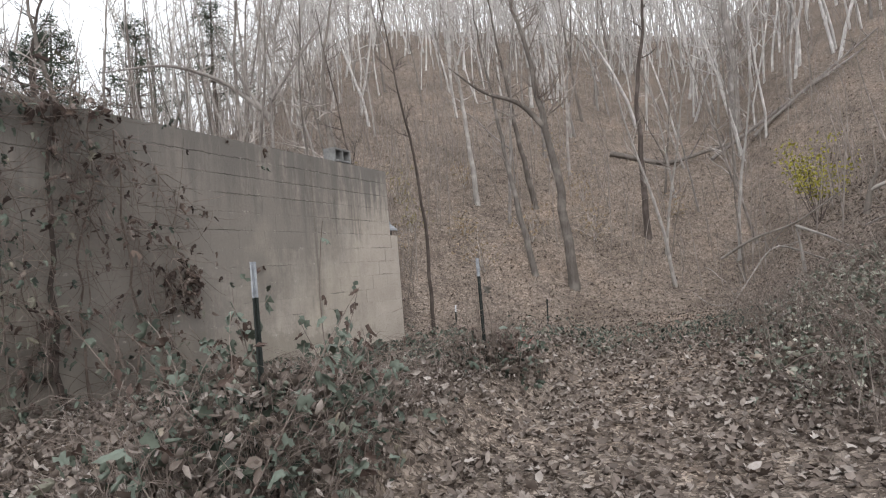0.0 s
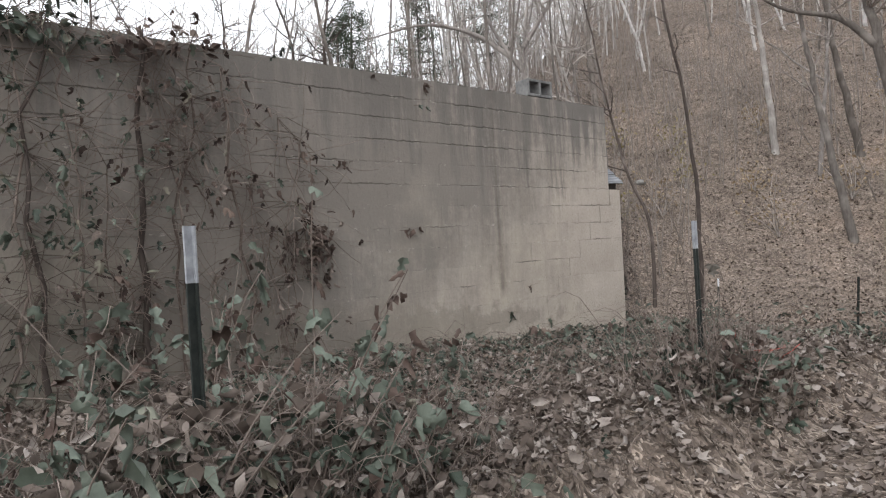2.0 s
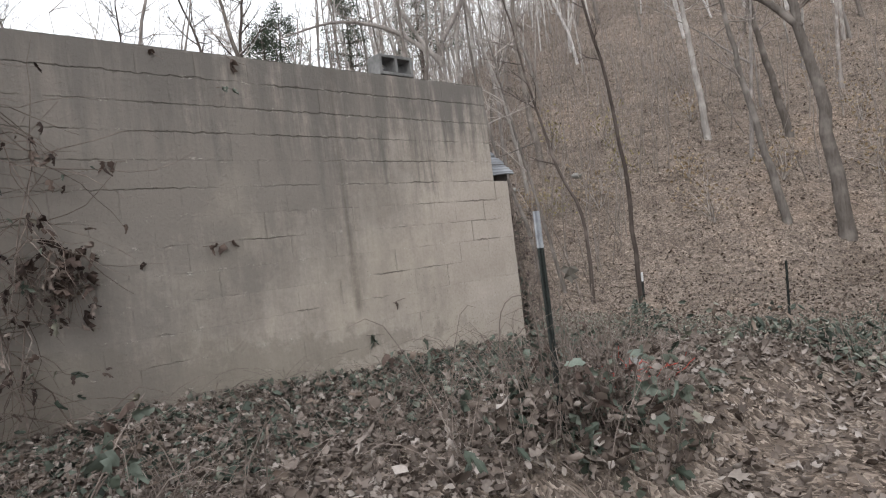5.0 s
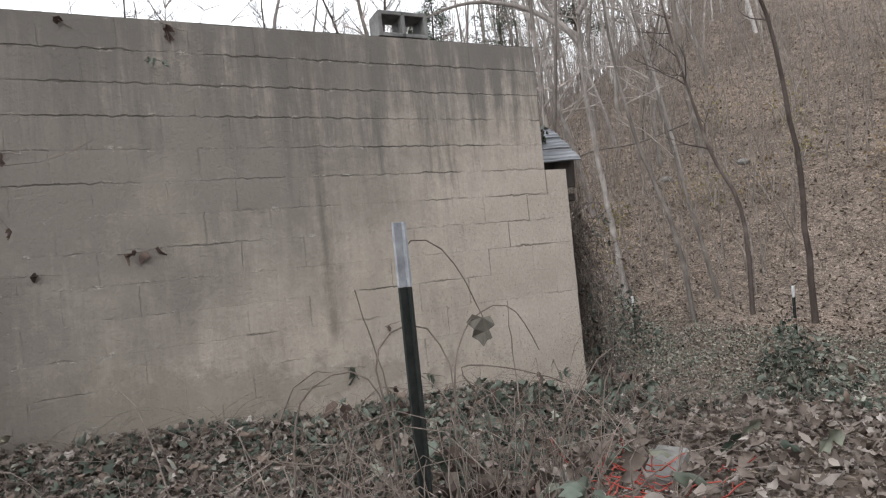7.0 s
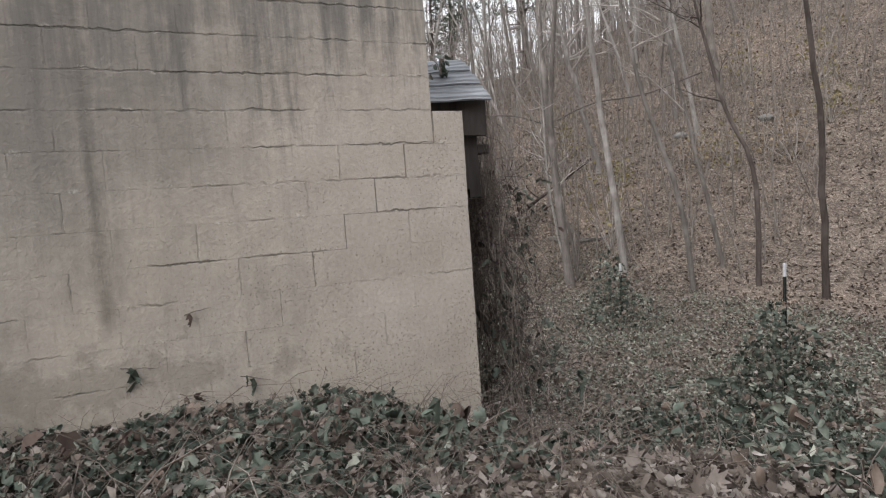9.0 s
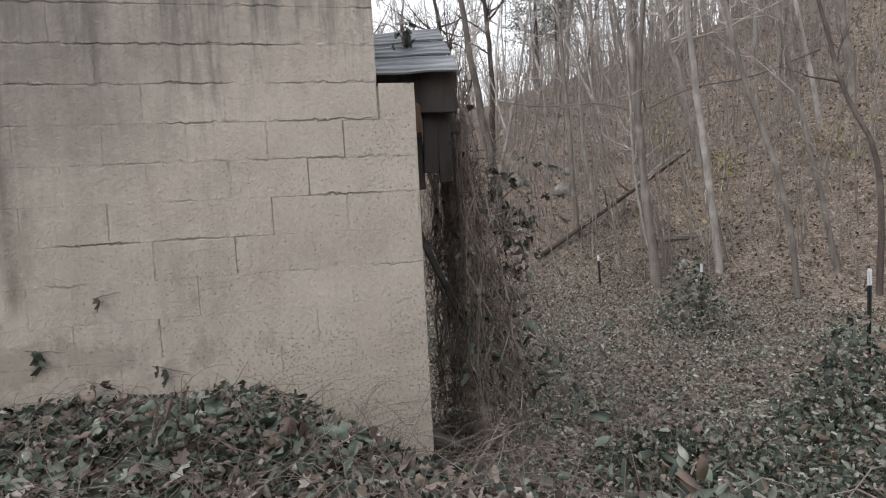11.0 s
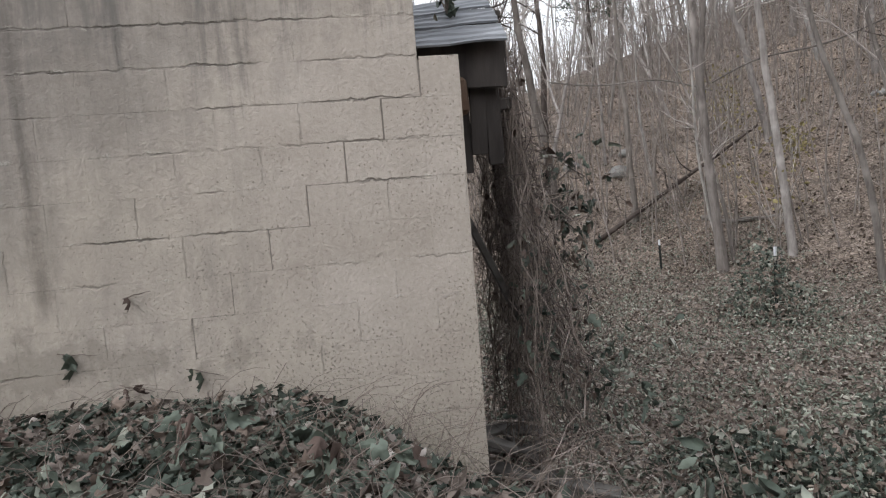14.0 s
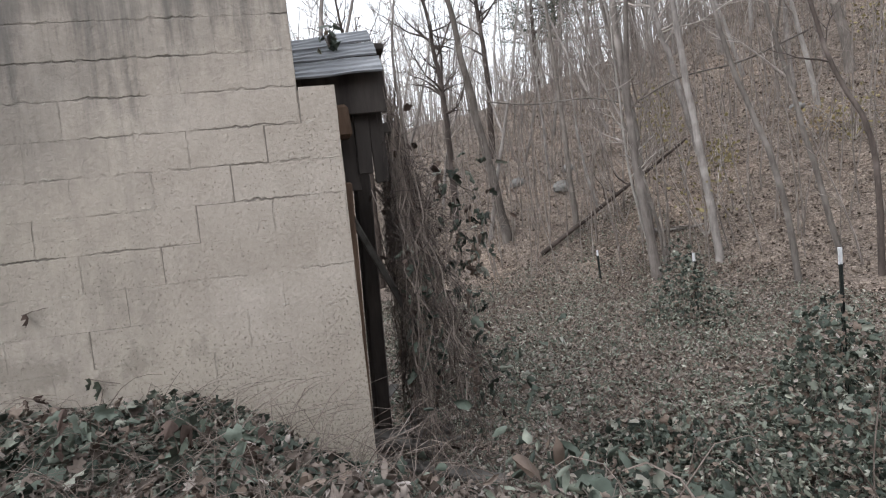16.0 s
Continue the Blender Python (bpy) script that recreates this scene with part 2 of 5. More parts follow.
M_DRY = leaf_material("dry_vine_leaf", [(0.0, (0.045, 0.032, 0.028)), (0.6, (0.11, 0.08, 0.068)), (0.85, (0.16, 0.12, 0.10)), (1.0, (0.36, 0.31, 0.28))], 0.85)
M_DEADLEAF = mottled("large_dead_leaf", (0.085, 0.078, 0.066), (0.155, 0.142, 0.122), 26, 0.8)
M_TAN = leaf_material("tan_leaf", [(0.0, (0.25, 0.185, 0.115)), (1.0, (0.43, 0.345, 0.23))], 0.8)
M_FIELD = leaf_material("field_leaf", [(0.0, (0.12, 0.138, 0.109)), (0.4, (0.217, 0.245, 0.199)), (0.58, (0.31, 0.33, 0.27)), (0.76, (0.45, 0.455, 0.39)), (0.84, (0.23, 0.184, 0.152)), (0.94, (0.34, 0.285, 0.24)), (1.0, (0.50, 0.455, 0.40))], 0.7)
M_SLOPE = leaf_material("slope_leaf", [(0.0, (0.0774, 0.0602, 0.0499)), (0.35, (0.125, 0.098, 0.0817)), (0.6, (0.176, 0.14, 0.116)), (0.85, (0.275, 0.228, 0.191)), (1.0, (0.413, 0.353, 0.305))])
# bark of the distant trees, paled so the colour holds the air's haze
M_FAR_HAZE = bark_material("far_bark_haze", (0.33, 0.315, 0.305), (0.54, 0.52, 0.505))
M_PLANK = mottled("old_plank", (0.07, 0.064, 0.058), (0.16, 0.15, 0.14), 9, 0.95, 0, (0.15, 1, 1))
M_YELLOW = leaf_material("yellow_leaf", [(0.0, (0.22, 0.22, 0.04)), (1.0, (0.40, 0.36, 0.06))], 0.7)
M_FADED = leaf_material("faded_yellow_leaf", [(0.0, (0.20, 0.175, 0.085)), (1.0, (0.36, 0.31, 0.15))], 0.8)
M_PINE = leaf_material("pine_needles", [(0.0, (0.045, 0.07, 0.05)), (1.0, (0.10, 0.13, 0.09))], 0.8)
M_BARK = bark_material("grey_bark", (0.132, 0.117, 0.108), (0.31, 0.287, 0.27))
M_BARK_DARK = bark_material("dark_bark", (0.045, 0.036, 0.032), (0.10, 0.082, 0.073))
M_BARK_PALE = bark_material("pale_bark", (0.172, 0.16, 0.149), (0.333, 0.314, 0.296))
M_BARK_MID = bark_material("brown_bark", (0.08, 0.07, 0.062), (0.18, 0.162, 0.148))
M_TWIG = bark_material("twig_bark", (0.23, 0.207, 0.19), (0.43, 0.395, 0.37), 2)
M_VINE = bark_material("vine_stem", (0.11, 0.086, 0.073), (0.235, 0.198, 0.175), 3)
M_VINE_DARK = bark_material("dark_vine_stem", (0.05, 0.040, 0.036), (0.118, 0.097, 0.088), 3)
M_DEADWOOD = bark_material("bleached_wood", (0.17, 0.155, 0.14), (0.31, 0.29, 0.27), 1)
# old timber; the deep shade under the roof is put into its colour
M_TIMBER_SHADED = mottled("weathered_timber_shaded", (0.045, 0.039, 0.037), (0.105, 0.092, 0.084), 9, 0.95, 0, (1, 1, 0.15))
M_ROOF = mottled("weathered_roof_board", (0.16, 0.17, 0.185), (0.36, 0.375, 0.40), 11, 0.7, 0.0, (1, 0.2, 1))
M_STEEL = mottled("dark_green_post", (0.018, 0.024, 0.022), (0.04, 0.045, 0.042), 30, 0.55, 0.2)
M_WHITE = mottled("white_post_paint", (0.24, 0.255, 0.28), (0.42, 0.44, 0.47), 24, 0.6)
M_WHITE_FAR = mottled("clean_white_post_paint", (0.66, 0.67, 0.69), (0.82, 0.83, 0.85), 24, 0.6)
M_STONE = mottled("grey_stone", (0.15, 0.148, 0.14), (0.30, 0.295, 0.28), 8)
M_RED = mottled("faded_red_netting", (0.42, 0.075, 0.06), (0.55, 0.13, 0.10), 20)
M_RUST = mottled("rusty_brown_wood", (0.10, 0.062, 0.042), (0.20, 0.135, 0.095), 12, 0.9, 0, (1, 1, 0.3))
# boards inside the ruin carry the interior's shade in their dark colour
M_INSIDE_SHADE = mottled("shade_dark_inside_board", (0.05, 0.043, 0.038), (0.10, 0.087, 0.077), 7, 0.95, 0, (1, 1, 0.2))


def ground_material():
    m, n, l, b = material("leafy_soil", (0.2, 0.16, 0.13), 0.95)
    v = n.new("ShaderNodeTexVoronoi")
    v.inputs["Scale"].default_value = 13.0
    v.inputs["Randomness"].default_value = 1.0
    geo = n.new("ShaderNodeNewGeometry").outputs["Position"]
    warp = n.new("ShaderNodeTexNoise")
    warp.inputs["Scale"].default_value = 6.0
    l.new(geo, warp.inputs["Vector"])
    add = n.new("ShaderNodeVectorMath")
    add.operation = 'ADD'
    l.new(geo, add.inputs[0])
    l.new(warp.outputs["Color"], add.inputs[1])
    l.new(add.outputs[0], v.inputs["Vector"])
    sep = n.new("ShaderNodeSeparateColor")
    l.new(v.outputs["Color"], sep.inputs[0])
    leaf = ramp(n, l, sep.outputs[0], [(0.0, (0.08, 0.064, 0.053)), (0.4, (0.160, 0.129, 0.108)), (0.75, (0.25, 0.207, 0.175)), (1.0, (0.39, 0.335, 0.29))])
    big = noise_node(n, l, 0.35, 5, 0.6, coords="World")
    tone = ramp(n, l, big, [(0.3, (0.72, 0.70, 0.68)), (0.5, (1, 1, 1)), (0.7, (1.2, 1.15, 1.1))])
    clot = ramp(n, l, noise_node(n, l, 3.1, 7, 0.78, coords="World"), [(0.32, (0.66, 0.64, 0.62)), (0.5, (0.98, 0.97, 0.96)), (0.68, (1.28, 1.25, 1.20))])
    leaf = mix(n, l, 1.0, leaf, clot, 'MULTIPLY')
    l.new(mix(n, l, 1.0, leaf, tone, 'MULTIPLY'), b.inputs["Base Color"])
    bump(n, l, b, v.outputs["Distance"], 0.8, 0.03)
    return m


M_GROUND = ground_material()


# ---- mesh helpers ----
def mesh_object(name, verts, faces, mat, parent=None, smooth=False):
    me = bpy.data.meshes.new(name)
    me.from_pydata([tuple(v) for v in verts], [], faces)
    me.materials.append(mat)
    if smooth:
        me.polygons.foreach_set("use_smooth", [True] * len(me.polygons))
    me.update()
    ob = new(name, me)
    if parent:
        ob.parent = parent
    return ob


def array_object(name, verts, quads, mat, parent=None, smooth=False):
    """A mesh straight from number arrays: verts n x 3, quads or triangles m x k."""
    me = bpy.data.meshes.new(name)
    k = quads.shape[1]
    me.vertices.add(len(verts))
    me.vertices.foreach_set("co", np.asarray(verts, np.float32).ravel())
    me.loops.add(quads.size)
    me.loops.foreach_set("vertex_index", quads.ravel().astype(np.int32))
    me.polygons.add(len(quads))
    me.polygons.foreach_set("loop_start", np.arange(0, quads.size, k, dtype=np.int32))
    me.materials.append(mat)
    if smooth:
        me.polygons.foreach_set("use_smooth", np.ones(len(quads), bool))
    me.update(calc_edges=True)
    ob = new(name, me)
    if parent:
        ob.parent = parent
    return ob


def part(name, bm, mat, parent, label=""):
    me = bpy.data.meshes.new(name)
    bm.to_mesh(me)
    bm.free()
    me.materials.append(mat)
    ob = new(name, me)
    ob.parent = parent
    if label:
        ob["label"] = label
    return ob


def box_bm(sx, sy, sz, bevel=0.0, at=(0, 0, 0), turn=(0, 0, 0)):
    bm = bmesh.new()
    bmesh.ops.create_cube(bm, size=1.0)
    bmesh.ops.scale(bm, vec=(sx, sy, sz), verts=bm.verts)
    if bevel:
        bmesh.ops.bevel(bm, geom=bm.edges[:], offset=bevel, segments=1, affect='EDGES')
    bmesh.ops.transform(bm, matrix=pose(*at, *turn), verts=bm.verts)
    return bm


class Tubes:
    """Tapered round stems, gathered into one mesh."""

    def __init__(self, sides=5):
        self.v, self.f, self.count, self.sides = [], [], 0, sides

    def add(self, pts, radii, sides=None):
        k = sides or self.sides
        pts = np.asarray(pts, float)
        n = len(pts)
        tan = np.gradient(pts, axis=0)
        tan /= np.linalg.norm(tan, axis=1, keepdims=True) + 1e-9
        ref = np.array([0.0, 0.0, 1.0]) if abs(tan[0, 2]) < 0.8 else np.array([1.0, 0.0, 0.0])
        a = np.cross(tan, ref)
        a /= np.linalg.norm(a, axis=1, keepdims=True) + 1e-9
        b = np.cross(tan, a)
        ang = np.arange(k) * 2 * math.pi / k
        r = np.asarray(radii, float)[:, None, None]
        ring = pts[:, None, :] + r * (np.cos(ang)[None, :, None] * a[:, None, :] + np.sin(ang)[None, :, None] * b[:, None, :])
        self.v.append(ring.reshape(-1, 3))
        i = np.arange(n - 1)[:, None] * k
        j = np.arange(k)[None, :]
        j2 = (j + 1) % k
        self.f.append(np.stack([i + j, i + j2, i + k + j2, i + k + j], -1).reshape(-1, 4) + self.count)
        self.count += n * k

    def make(self, name, mat, parent=None):
        return array_object(name, np.concatenate(self.v), np.concatenate(self.f), mat, parent, True)


def wander(start, way, length, steps, wobble, r, pull=(0, 0, 0)):
    """A stem's line: it sets out one way and strays."""
    p = np.array(start, float)
    d = np.array(way, float)
    d /= np.linalg.norm(d)
    out = [p.copy()]
    for _ in range(steps):
        d = d + r.normal(0, wobble, 3) + np.array(pull)
        d /= np.linalg.norm(d)
        p = p + d * length / steps
        out.append(p.copy())
    return np.array(out)


def leaf_shape(kind):
    """Outline of a leaf, bent and folded: rows of verts, and triangles."""
    if kind == "ivy":
        v = [(0, 0, 0), (0.45, 0.12, -0.06), (0.36, 0.5, -0.12), (0.0, 1.0, -0.22), (-0.36, 0.5, -0.1), (-0.45, 0.12, -0.05), (0, 0.5, 0.05)]
        f = [(0, 1, 6), (1, 2, 6), (2, 3, 6), (3, 4, 6), (4, 5, 6), (5, 0, 6)]
    elif kind == "curl":
        v = [(0, 0, 0.10), (0.3, 0.25, 0.16), (0.36, 0.62, 0.22), (0.05, 1.0, 0.30), (-0.3, 0.66, 0.12), (-0.27, 0.22, 0.2), (0.02, 0.5, -0.02)]
        f = [(0, 1, 6), (1, 2, 6), (2, 3, 6), (3, 4, 6), (4, 5, 6), (5, 0, 6)]
    elif kind == "limp":
        v = [(0, 0, 0), (0.24, 0.3, -0.22), (0.30, 0.62, -0.34), (0.1, 0.95, -0.5), (-0.2, 0.7, -0.4), (-0.26, 0.32, -0.16), (0.02, 0.3, 0.05), (0.04, 0.64, -0.02), (-0.05, 1.08, -0.3)]
        f = [(0, 1, 6), (1, 2, 7), (1, 7, 6), (2, 3, 7), (3, 8, 7), (8, 4, 7), (4, 5, 7), (5, 6, 7), (5, 0, 6)]
    elif kind in ("fold", "wilt"):
        if kind == "fold":
            v = [(0, 0, 0), (0.03, 0.5, 0.06), (0, 1.0, -0.18), (0.30, -0.08, -0.10), (0.52, 0.22, -0.28), (0.24, 0.40, -0.06), (0.40, 0.66, -0.30), (0.13, 0.78, -0.08),
                 (-0.28, -0.10, -0.16), (-0.50, 0.20, -0.12), (-0.22, 0.42, -0.2), (-0.37, 0.70, -0.08), (-0.12, 0.80, -0.2)]
        else:
            v = [(0, 0, 0), (0.02, 0.45, -0.02), (0.05, 0.98, -0.45), (0.22, -0.04, -0.12), (0.35, 0.22, -0.34), (0.14, 0.42, -0.12), (0.27, 0.64, -0.46), (0.11, 0.80, -0.36),
                 (-0.20, -0.06, -0.22), (-0.33, 0.20, -0.16), (-0.13, 0.42, -0.28), (-0.25, 0.68, -0.28), (-0.08, 0.82, -0.48)]
        f = [(0, 3, 4), (0, 4, 5), (0, 5, 1), (1, 5, 6), (1, 6, 7), (1, 7, 2), (0, 9, 8), (0, 10, 9), (0, 1, 10), (1, 11, 10), (1, 12, 11), (1, 2, 12)]
    elif kind == "lobed":
        v = [(0, 0, 0.02), (0.5, 0.18, 0.12), (0.26, 0.36, 0.03), (0.46, 0.72, 0.14), (0.1, 0.66, 0.03), (0, 1.05, 0.16), (-0.12, 0.66, 0.02), (-0.45, 0.74, 0.18), (-0.25, 0.38, 0.04), (-0.5, 0.2, 0.15), (0, 0.4, -0.03)]
        f = [(i, i + 1, 10) for i in range(9)] + [(9, 0, 10)]
    else:
        v = [(0, 0, 0), (0.4, 0.2, -0.22), (0.34, 0.6, -0.3), (0, 1.0, -0.34), (-0.34, 0.6, -0.32), (-0.4, 0.2, -0.25), (0, 0.2, 0.0), (0, 0.6, -0.06)]
        f = [(0, 1, 6), (1, 2, 7), (1, 7, 6), (2, 3, 7), (3, 4, 7), (4, 5, 7), (5, 6, 7), (5, 0, 6)]
    return np.array(v, float), np.array(f, int)


def rotations(yaw, pitch, roll):
    cx, sx, cy, sy, cz, sz = np.cos(pitch), np.sin(pitch), np.cos(roll), np.sin(roll), np.cos(yaw), np.sin(yaw)
    m = np.empty((len(yaw), 3, 3))
    m[:, 0, 0], m[:, 0, 1], m[:, 0, 2] = cz * cy, cz * sy * sx - sz * cx, cz * sy * cx + sz * sx
    m[:, 1, 0], m[:, 1, 1], m[:, 1, 2] = sz * cy, sz * sy * sx + cz * cx, sz * sy * cx - cz * sx
    m[:, 2, 0], m[:, 2, 1], m[:, 2, 2] = -sy, cy * sx, cy * cx
    return m


def leaves(name, pos, size, mat, kind, tilt, r, parent=None, droop=0.0):
    """Many leaves in one mesh, each turned by chance; droop: how far the tips hang, in radians."""
    v, f = leaf_shape(kind)
    n = len(pos)
    rot = rotations(r.uniform(0, 2 * math.pi, n), r.normal(-droop, tilt, n), r.normal(0, tilt, n))
    warp = v[None] * np.stack([r.uniform(0.45, 1.1, n), r.uniform(0.8, 1.2, n), r.uniform(0.2, 2.2, n)], 1)[:, None, :]
    w = np.einsum('nij,nkj->nki', rot, warp * size[:, None, None]) + pos[:, None, :]
    ff = f[None] + (np.arange(n) * len(v))[:, None, None]
    return array_object(name, w.reshape(-1, 3), ff.reshape(-1, f.shape[1]), mat, parent)


# ---- ground ----
def soft(v, w=1.0):
    return w * np.logaddexp(0, np.asarray(v, float) / w)


def step(a, b, v):
    t = np.clip((np.asarray(v, float) - a) / (b - a), 0, 1)
    return t * t * (3 - 2 * t)


def ripple(x, y):
    return (np.sin(x * 1.7 + 0.6 * y) * np.cos(y * 1.3 - 0.4 * x) * 0.5 + 0.5 * np.sin(x * 4.1 - y * 2.3 + 1.0) * np.sin(y * 3.7 + x * 1.1))


def height(x, y):
    """The lie of the land: a terrace before the wall, a lower field past its end, wooded slopes beyond."""
    x, y = np.asarray(x, float), np.asarray(y, float)
    z = 0.08 + 0.35 * step(3.02, 2.45, x) * step(2.0, -0.5, y)
    z = z + 0.16 * step(-1.8, -4.2, y) * step(1.6, 0.1, x)
    q = -0.6 * x + 0.8 * y
    z = z - 1.1 * step(-1.1, 1.9, q) * step(9, 2, x)
    z = z - 0.42 * np.exp(-((x - 0.1) ** 2 / 0.7 + (y - 0.2) ** 2 / 0.35))
    s = -0.65 * x + 0.76 * y - 13.0
    a = 0.76 * x + 0.65 * y
    top = np.clip(23 + np.where(a < 0, 0.42, 0.95) * a, 13.5, 60)
    top = np.maximum(top, 14 + 70 * step(-12, 16, a))
    up = 0.8 * soft(s, 1.0)
    z = z + top * (1 - np.exp(-up / top))
    side = (0.40 + 0.026 * np.clip(y, 0, 30)) * soft(x - 5.5, 0.4)
    z = z + 24 * (1 - np.exp(-side / 24)) * step(-9, -3, y)
    z = z + 0.035 * ripple(x, y) + 0.10 * ripple(x * 0.3, y * 0.3) * step(5, 14, np.hypot(x - 4, y + 4))
    return z


def spread(lo, hi, fine_lo, fine_hi, fine, grow):
    out = list(np.arange(fine_lo, fine_hi, fine))
    g, p = fine, fine_hi
    while p < hi:
        out.append(p)
        g *= grow
        p += g
    out.append(hi)
    g, p, left = fine, fine_lo, []
    while p > lo:
        g *= grow
        p -= g
        left.append(max(p, lo))
    return np.array(left[::-1] + out)


gx = spread(-900, 900, -9, 12, 0.16, 1.09)
gy = spread(-900, 900, -11, 14, 0.16, 1.09)
GX, GY = np.meshgrid(gx, gy)
gv = np.stack([GX, GY, height(GX, GY)], -1).reshape(-1, 3)
nx = len(gx)
gi, gj = np.meshgrid(np.arange(len(gy) - 1), np.arange(nx - 1), indexing="ij")
gq = np.stack([gi * nx + gj, gi * nx + gj + 1, (gi + 1) * nx + gj + 1, (gi + 1) * nx + gj], -1).reshape(-1, 4)
ground = array_object("ground", gv, gq, M_GROUND, None, True)
tagged(ground, "brown woodland soil under fallen leaves, rising to slopes", "ground", kind="structure")

# ---- the block wall ----
COURSE, BLOCK, THICK = 0.2, 0.4, 0.19
WALL_START = -7.2
wall = new("wall_front")
tagged(wall, "beige painted concrete block wall, stained and cracked in steps", "wall", kind="structure")
core_bm = box_bm(THICK - 0.006, -0.2 - WALL_START - 0.02, 3.1 + 0.5 - 0.02, at=(-THICK / 2, (-0.2 + WALL_START) / 2, (3.1 - 0.5) / 2))
part("mortar_core", core_bm, M_MORTAR, wall, "grey mortar in the joints")
core2 = box_bm(THICK - 0.006, 0.2, 2.6 - 0.02, at=(-THICK / 2, -0.11, 0.79))
part("mortar_core", core2, M_MORTAR, wall, "grey mortar in the joints")

block_meshes = {}


def block_mesh(length, variant):
    key = (round(length, 2), variant)
    if key not in block_meshes:
        r = np.random.default_rng(int(length * 100) * 7 + variant)
        bm = bmesh.new()
        bmesh.ops.create_cube(bm, size=1.0)
        gap = (0.0003, 0.0004, 0.0006, 0.0012, 0.0003)[variant]
        bmesh.ops.scale(bm, vec=(THICK, length - 0.0002, COURSE - gap), verts=bm.verts)
        bmesh.ops.bevel(bm, geom=bm.edges[:], offset=0.0006, segments=1, affect='EDGES')
        bmesh.ops.translate(bm, vec=(0, 0, gap / 2), verts=bm.verts)
        for v in bm.verts:
            v.co += Vector(r.normal(0, 0.0003, 3))
        me = bpy.data.meshes.new("block")
        bm.to_mesh(me)
        bm.free()
        me.materials.append(M_WALL)
        block_meshes[key] = me
    return block_meshes[key]


block_spots = []
for k in range(-2, 15):
    z0 = 0.1 + COURSE * k
    end = 0.0 if z0 < 2.05 else -0.2
    edge = -0.2 if k % 2 == 1 else 0.0
    cuts = [end]
    y = edge
    while y > end - 0.01:
        y -= BLOCK
    while y > WALL_START + 0.05:
        cuts.append(y)
        y -= BLOCK
    cuts.append(WALL_START)
    for hi, lo in zip(cuts, cuts[1:]):
        if hi - lo > 0.04:
            block_spots.append((lo, hi, z0, k))

# ---- the stepped crack: at each course the blocks past this line have settled
crack = {9: -0.2, 8: -0.4, 7: -0.6, 6: -0.8, 5: -1.0, 4: -1.2, 3: -1.4}


def lay_blocks():
    r = np.random.default_rng(3)
    for lo, hi, z0, k in block_spots:
        ob = new("block", block_mesh(hi - lo, int(r.integers(0, 5))))
        ob.parent = wall
        out = r.normal(0, 0.0004)
        dy, dz, tilt = r.normal(0, 0.0001), r.normal(0, 0.0002), r.normal(0, 0.03)
        if k in crack and lo >= crack[k] - 0.01:
            open_by = max(0.0, (k - 3.5)) / 6
            out, dy, dz = out + 0.003 * open_by, dy + 0.0015 + 0.007 * open_by, dz - 0.0005 - 0.005 * open_by
        elif k in crack and abs(hi - crack[k]) < 0.02:
            dy = dy - 0.0015
        ob.matrix_basis = pose(-THICK / 2 + out, (lo + hi) / 2 + dy, z0 + COURSE / 2 + dz, tilt, 0, 0)


# walls that close the ruin behind
side_wall = tagged(mesh_object("wall_side", [], [], M_BLOCK), "grey block side wall behind the front wall", "wall", kind="structure")
bm = box_bm(5.0, 0.2, 3.6, 0.01, at=(-2.7, WALL_START + 0.1, 1.3))
bm.to_mesh(side_wall.data)
bm.free()
back_wall = tagged(mesh_object("wall_back", [], [], M_INSIDE_SHADE), "plank wall at the back of the ruin, coloured shade-dark", "wall", kind="structure")
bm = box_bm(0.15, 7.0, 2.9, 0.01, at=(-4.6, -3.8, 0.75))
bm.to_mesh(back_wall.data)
bm.free()

# ---- roof and timbers at the end of the ruin ----
roof = new("shed_roof")
tagged(roof, "weathered grey board roof edge sagging past the block wall", "roof")


def ribbed_sheet(length, width, ribs, lift):
    """A thin roofing strip with raised ribs along its length and a lip at its lower edge."""
    b = bmesh.new()
    cols = ribs * 6 + 1
    us = [k / (cols - 1) for k in range(cols)]
    stations = [-0.5 + k / 9 for k in range(10)]
    grid = []
    for layer in (0.0, -0.012):
        rows = []
        for i, v in enumerate(stations):
            row = []
            for k, u in enumerate(us):
                crest = lift if k % 6 in (2, 3) else 0.0
                warp = 0.004 * math.sin(i * 1.9 + k * 0.35)
                row.append(b.verts.new(((u - 0.5) * width, v * length, crest + warp + layer)))
            rows.append(row)
        grid.append(rows)
    for i in range(9):
        for k in range(cols - 1):
            b.faces.new((grid[0][i][k], grid[0][i][k + 1], grid[0][i + 1][k + 1], grid[0][i + 1][k]))
            b.faces.new((grid[1][i][k], grid[1][i + 1][k], grid[1][i + 1][k + 1], grid[1][i][k + 1]))
        for k in (0, cols - 1):
            b.faces.new((grid[0][i][k], grid[0][i + 1][k], grid[1][i + 1][k], grid[1][i][k]))
    for i in (0, 9):
        for k in range(cols - 1):
            b.faces.new((grid[0][i][k], grid[1][i][k], grid[1][i][k + 1], grid[0][i][k + 1]))
    bmesh.ops.recalc_face_normals(b, faces=b.faces)
    return b


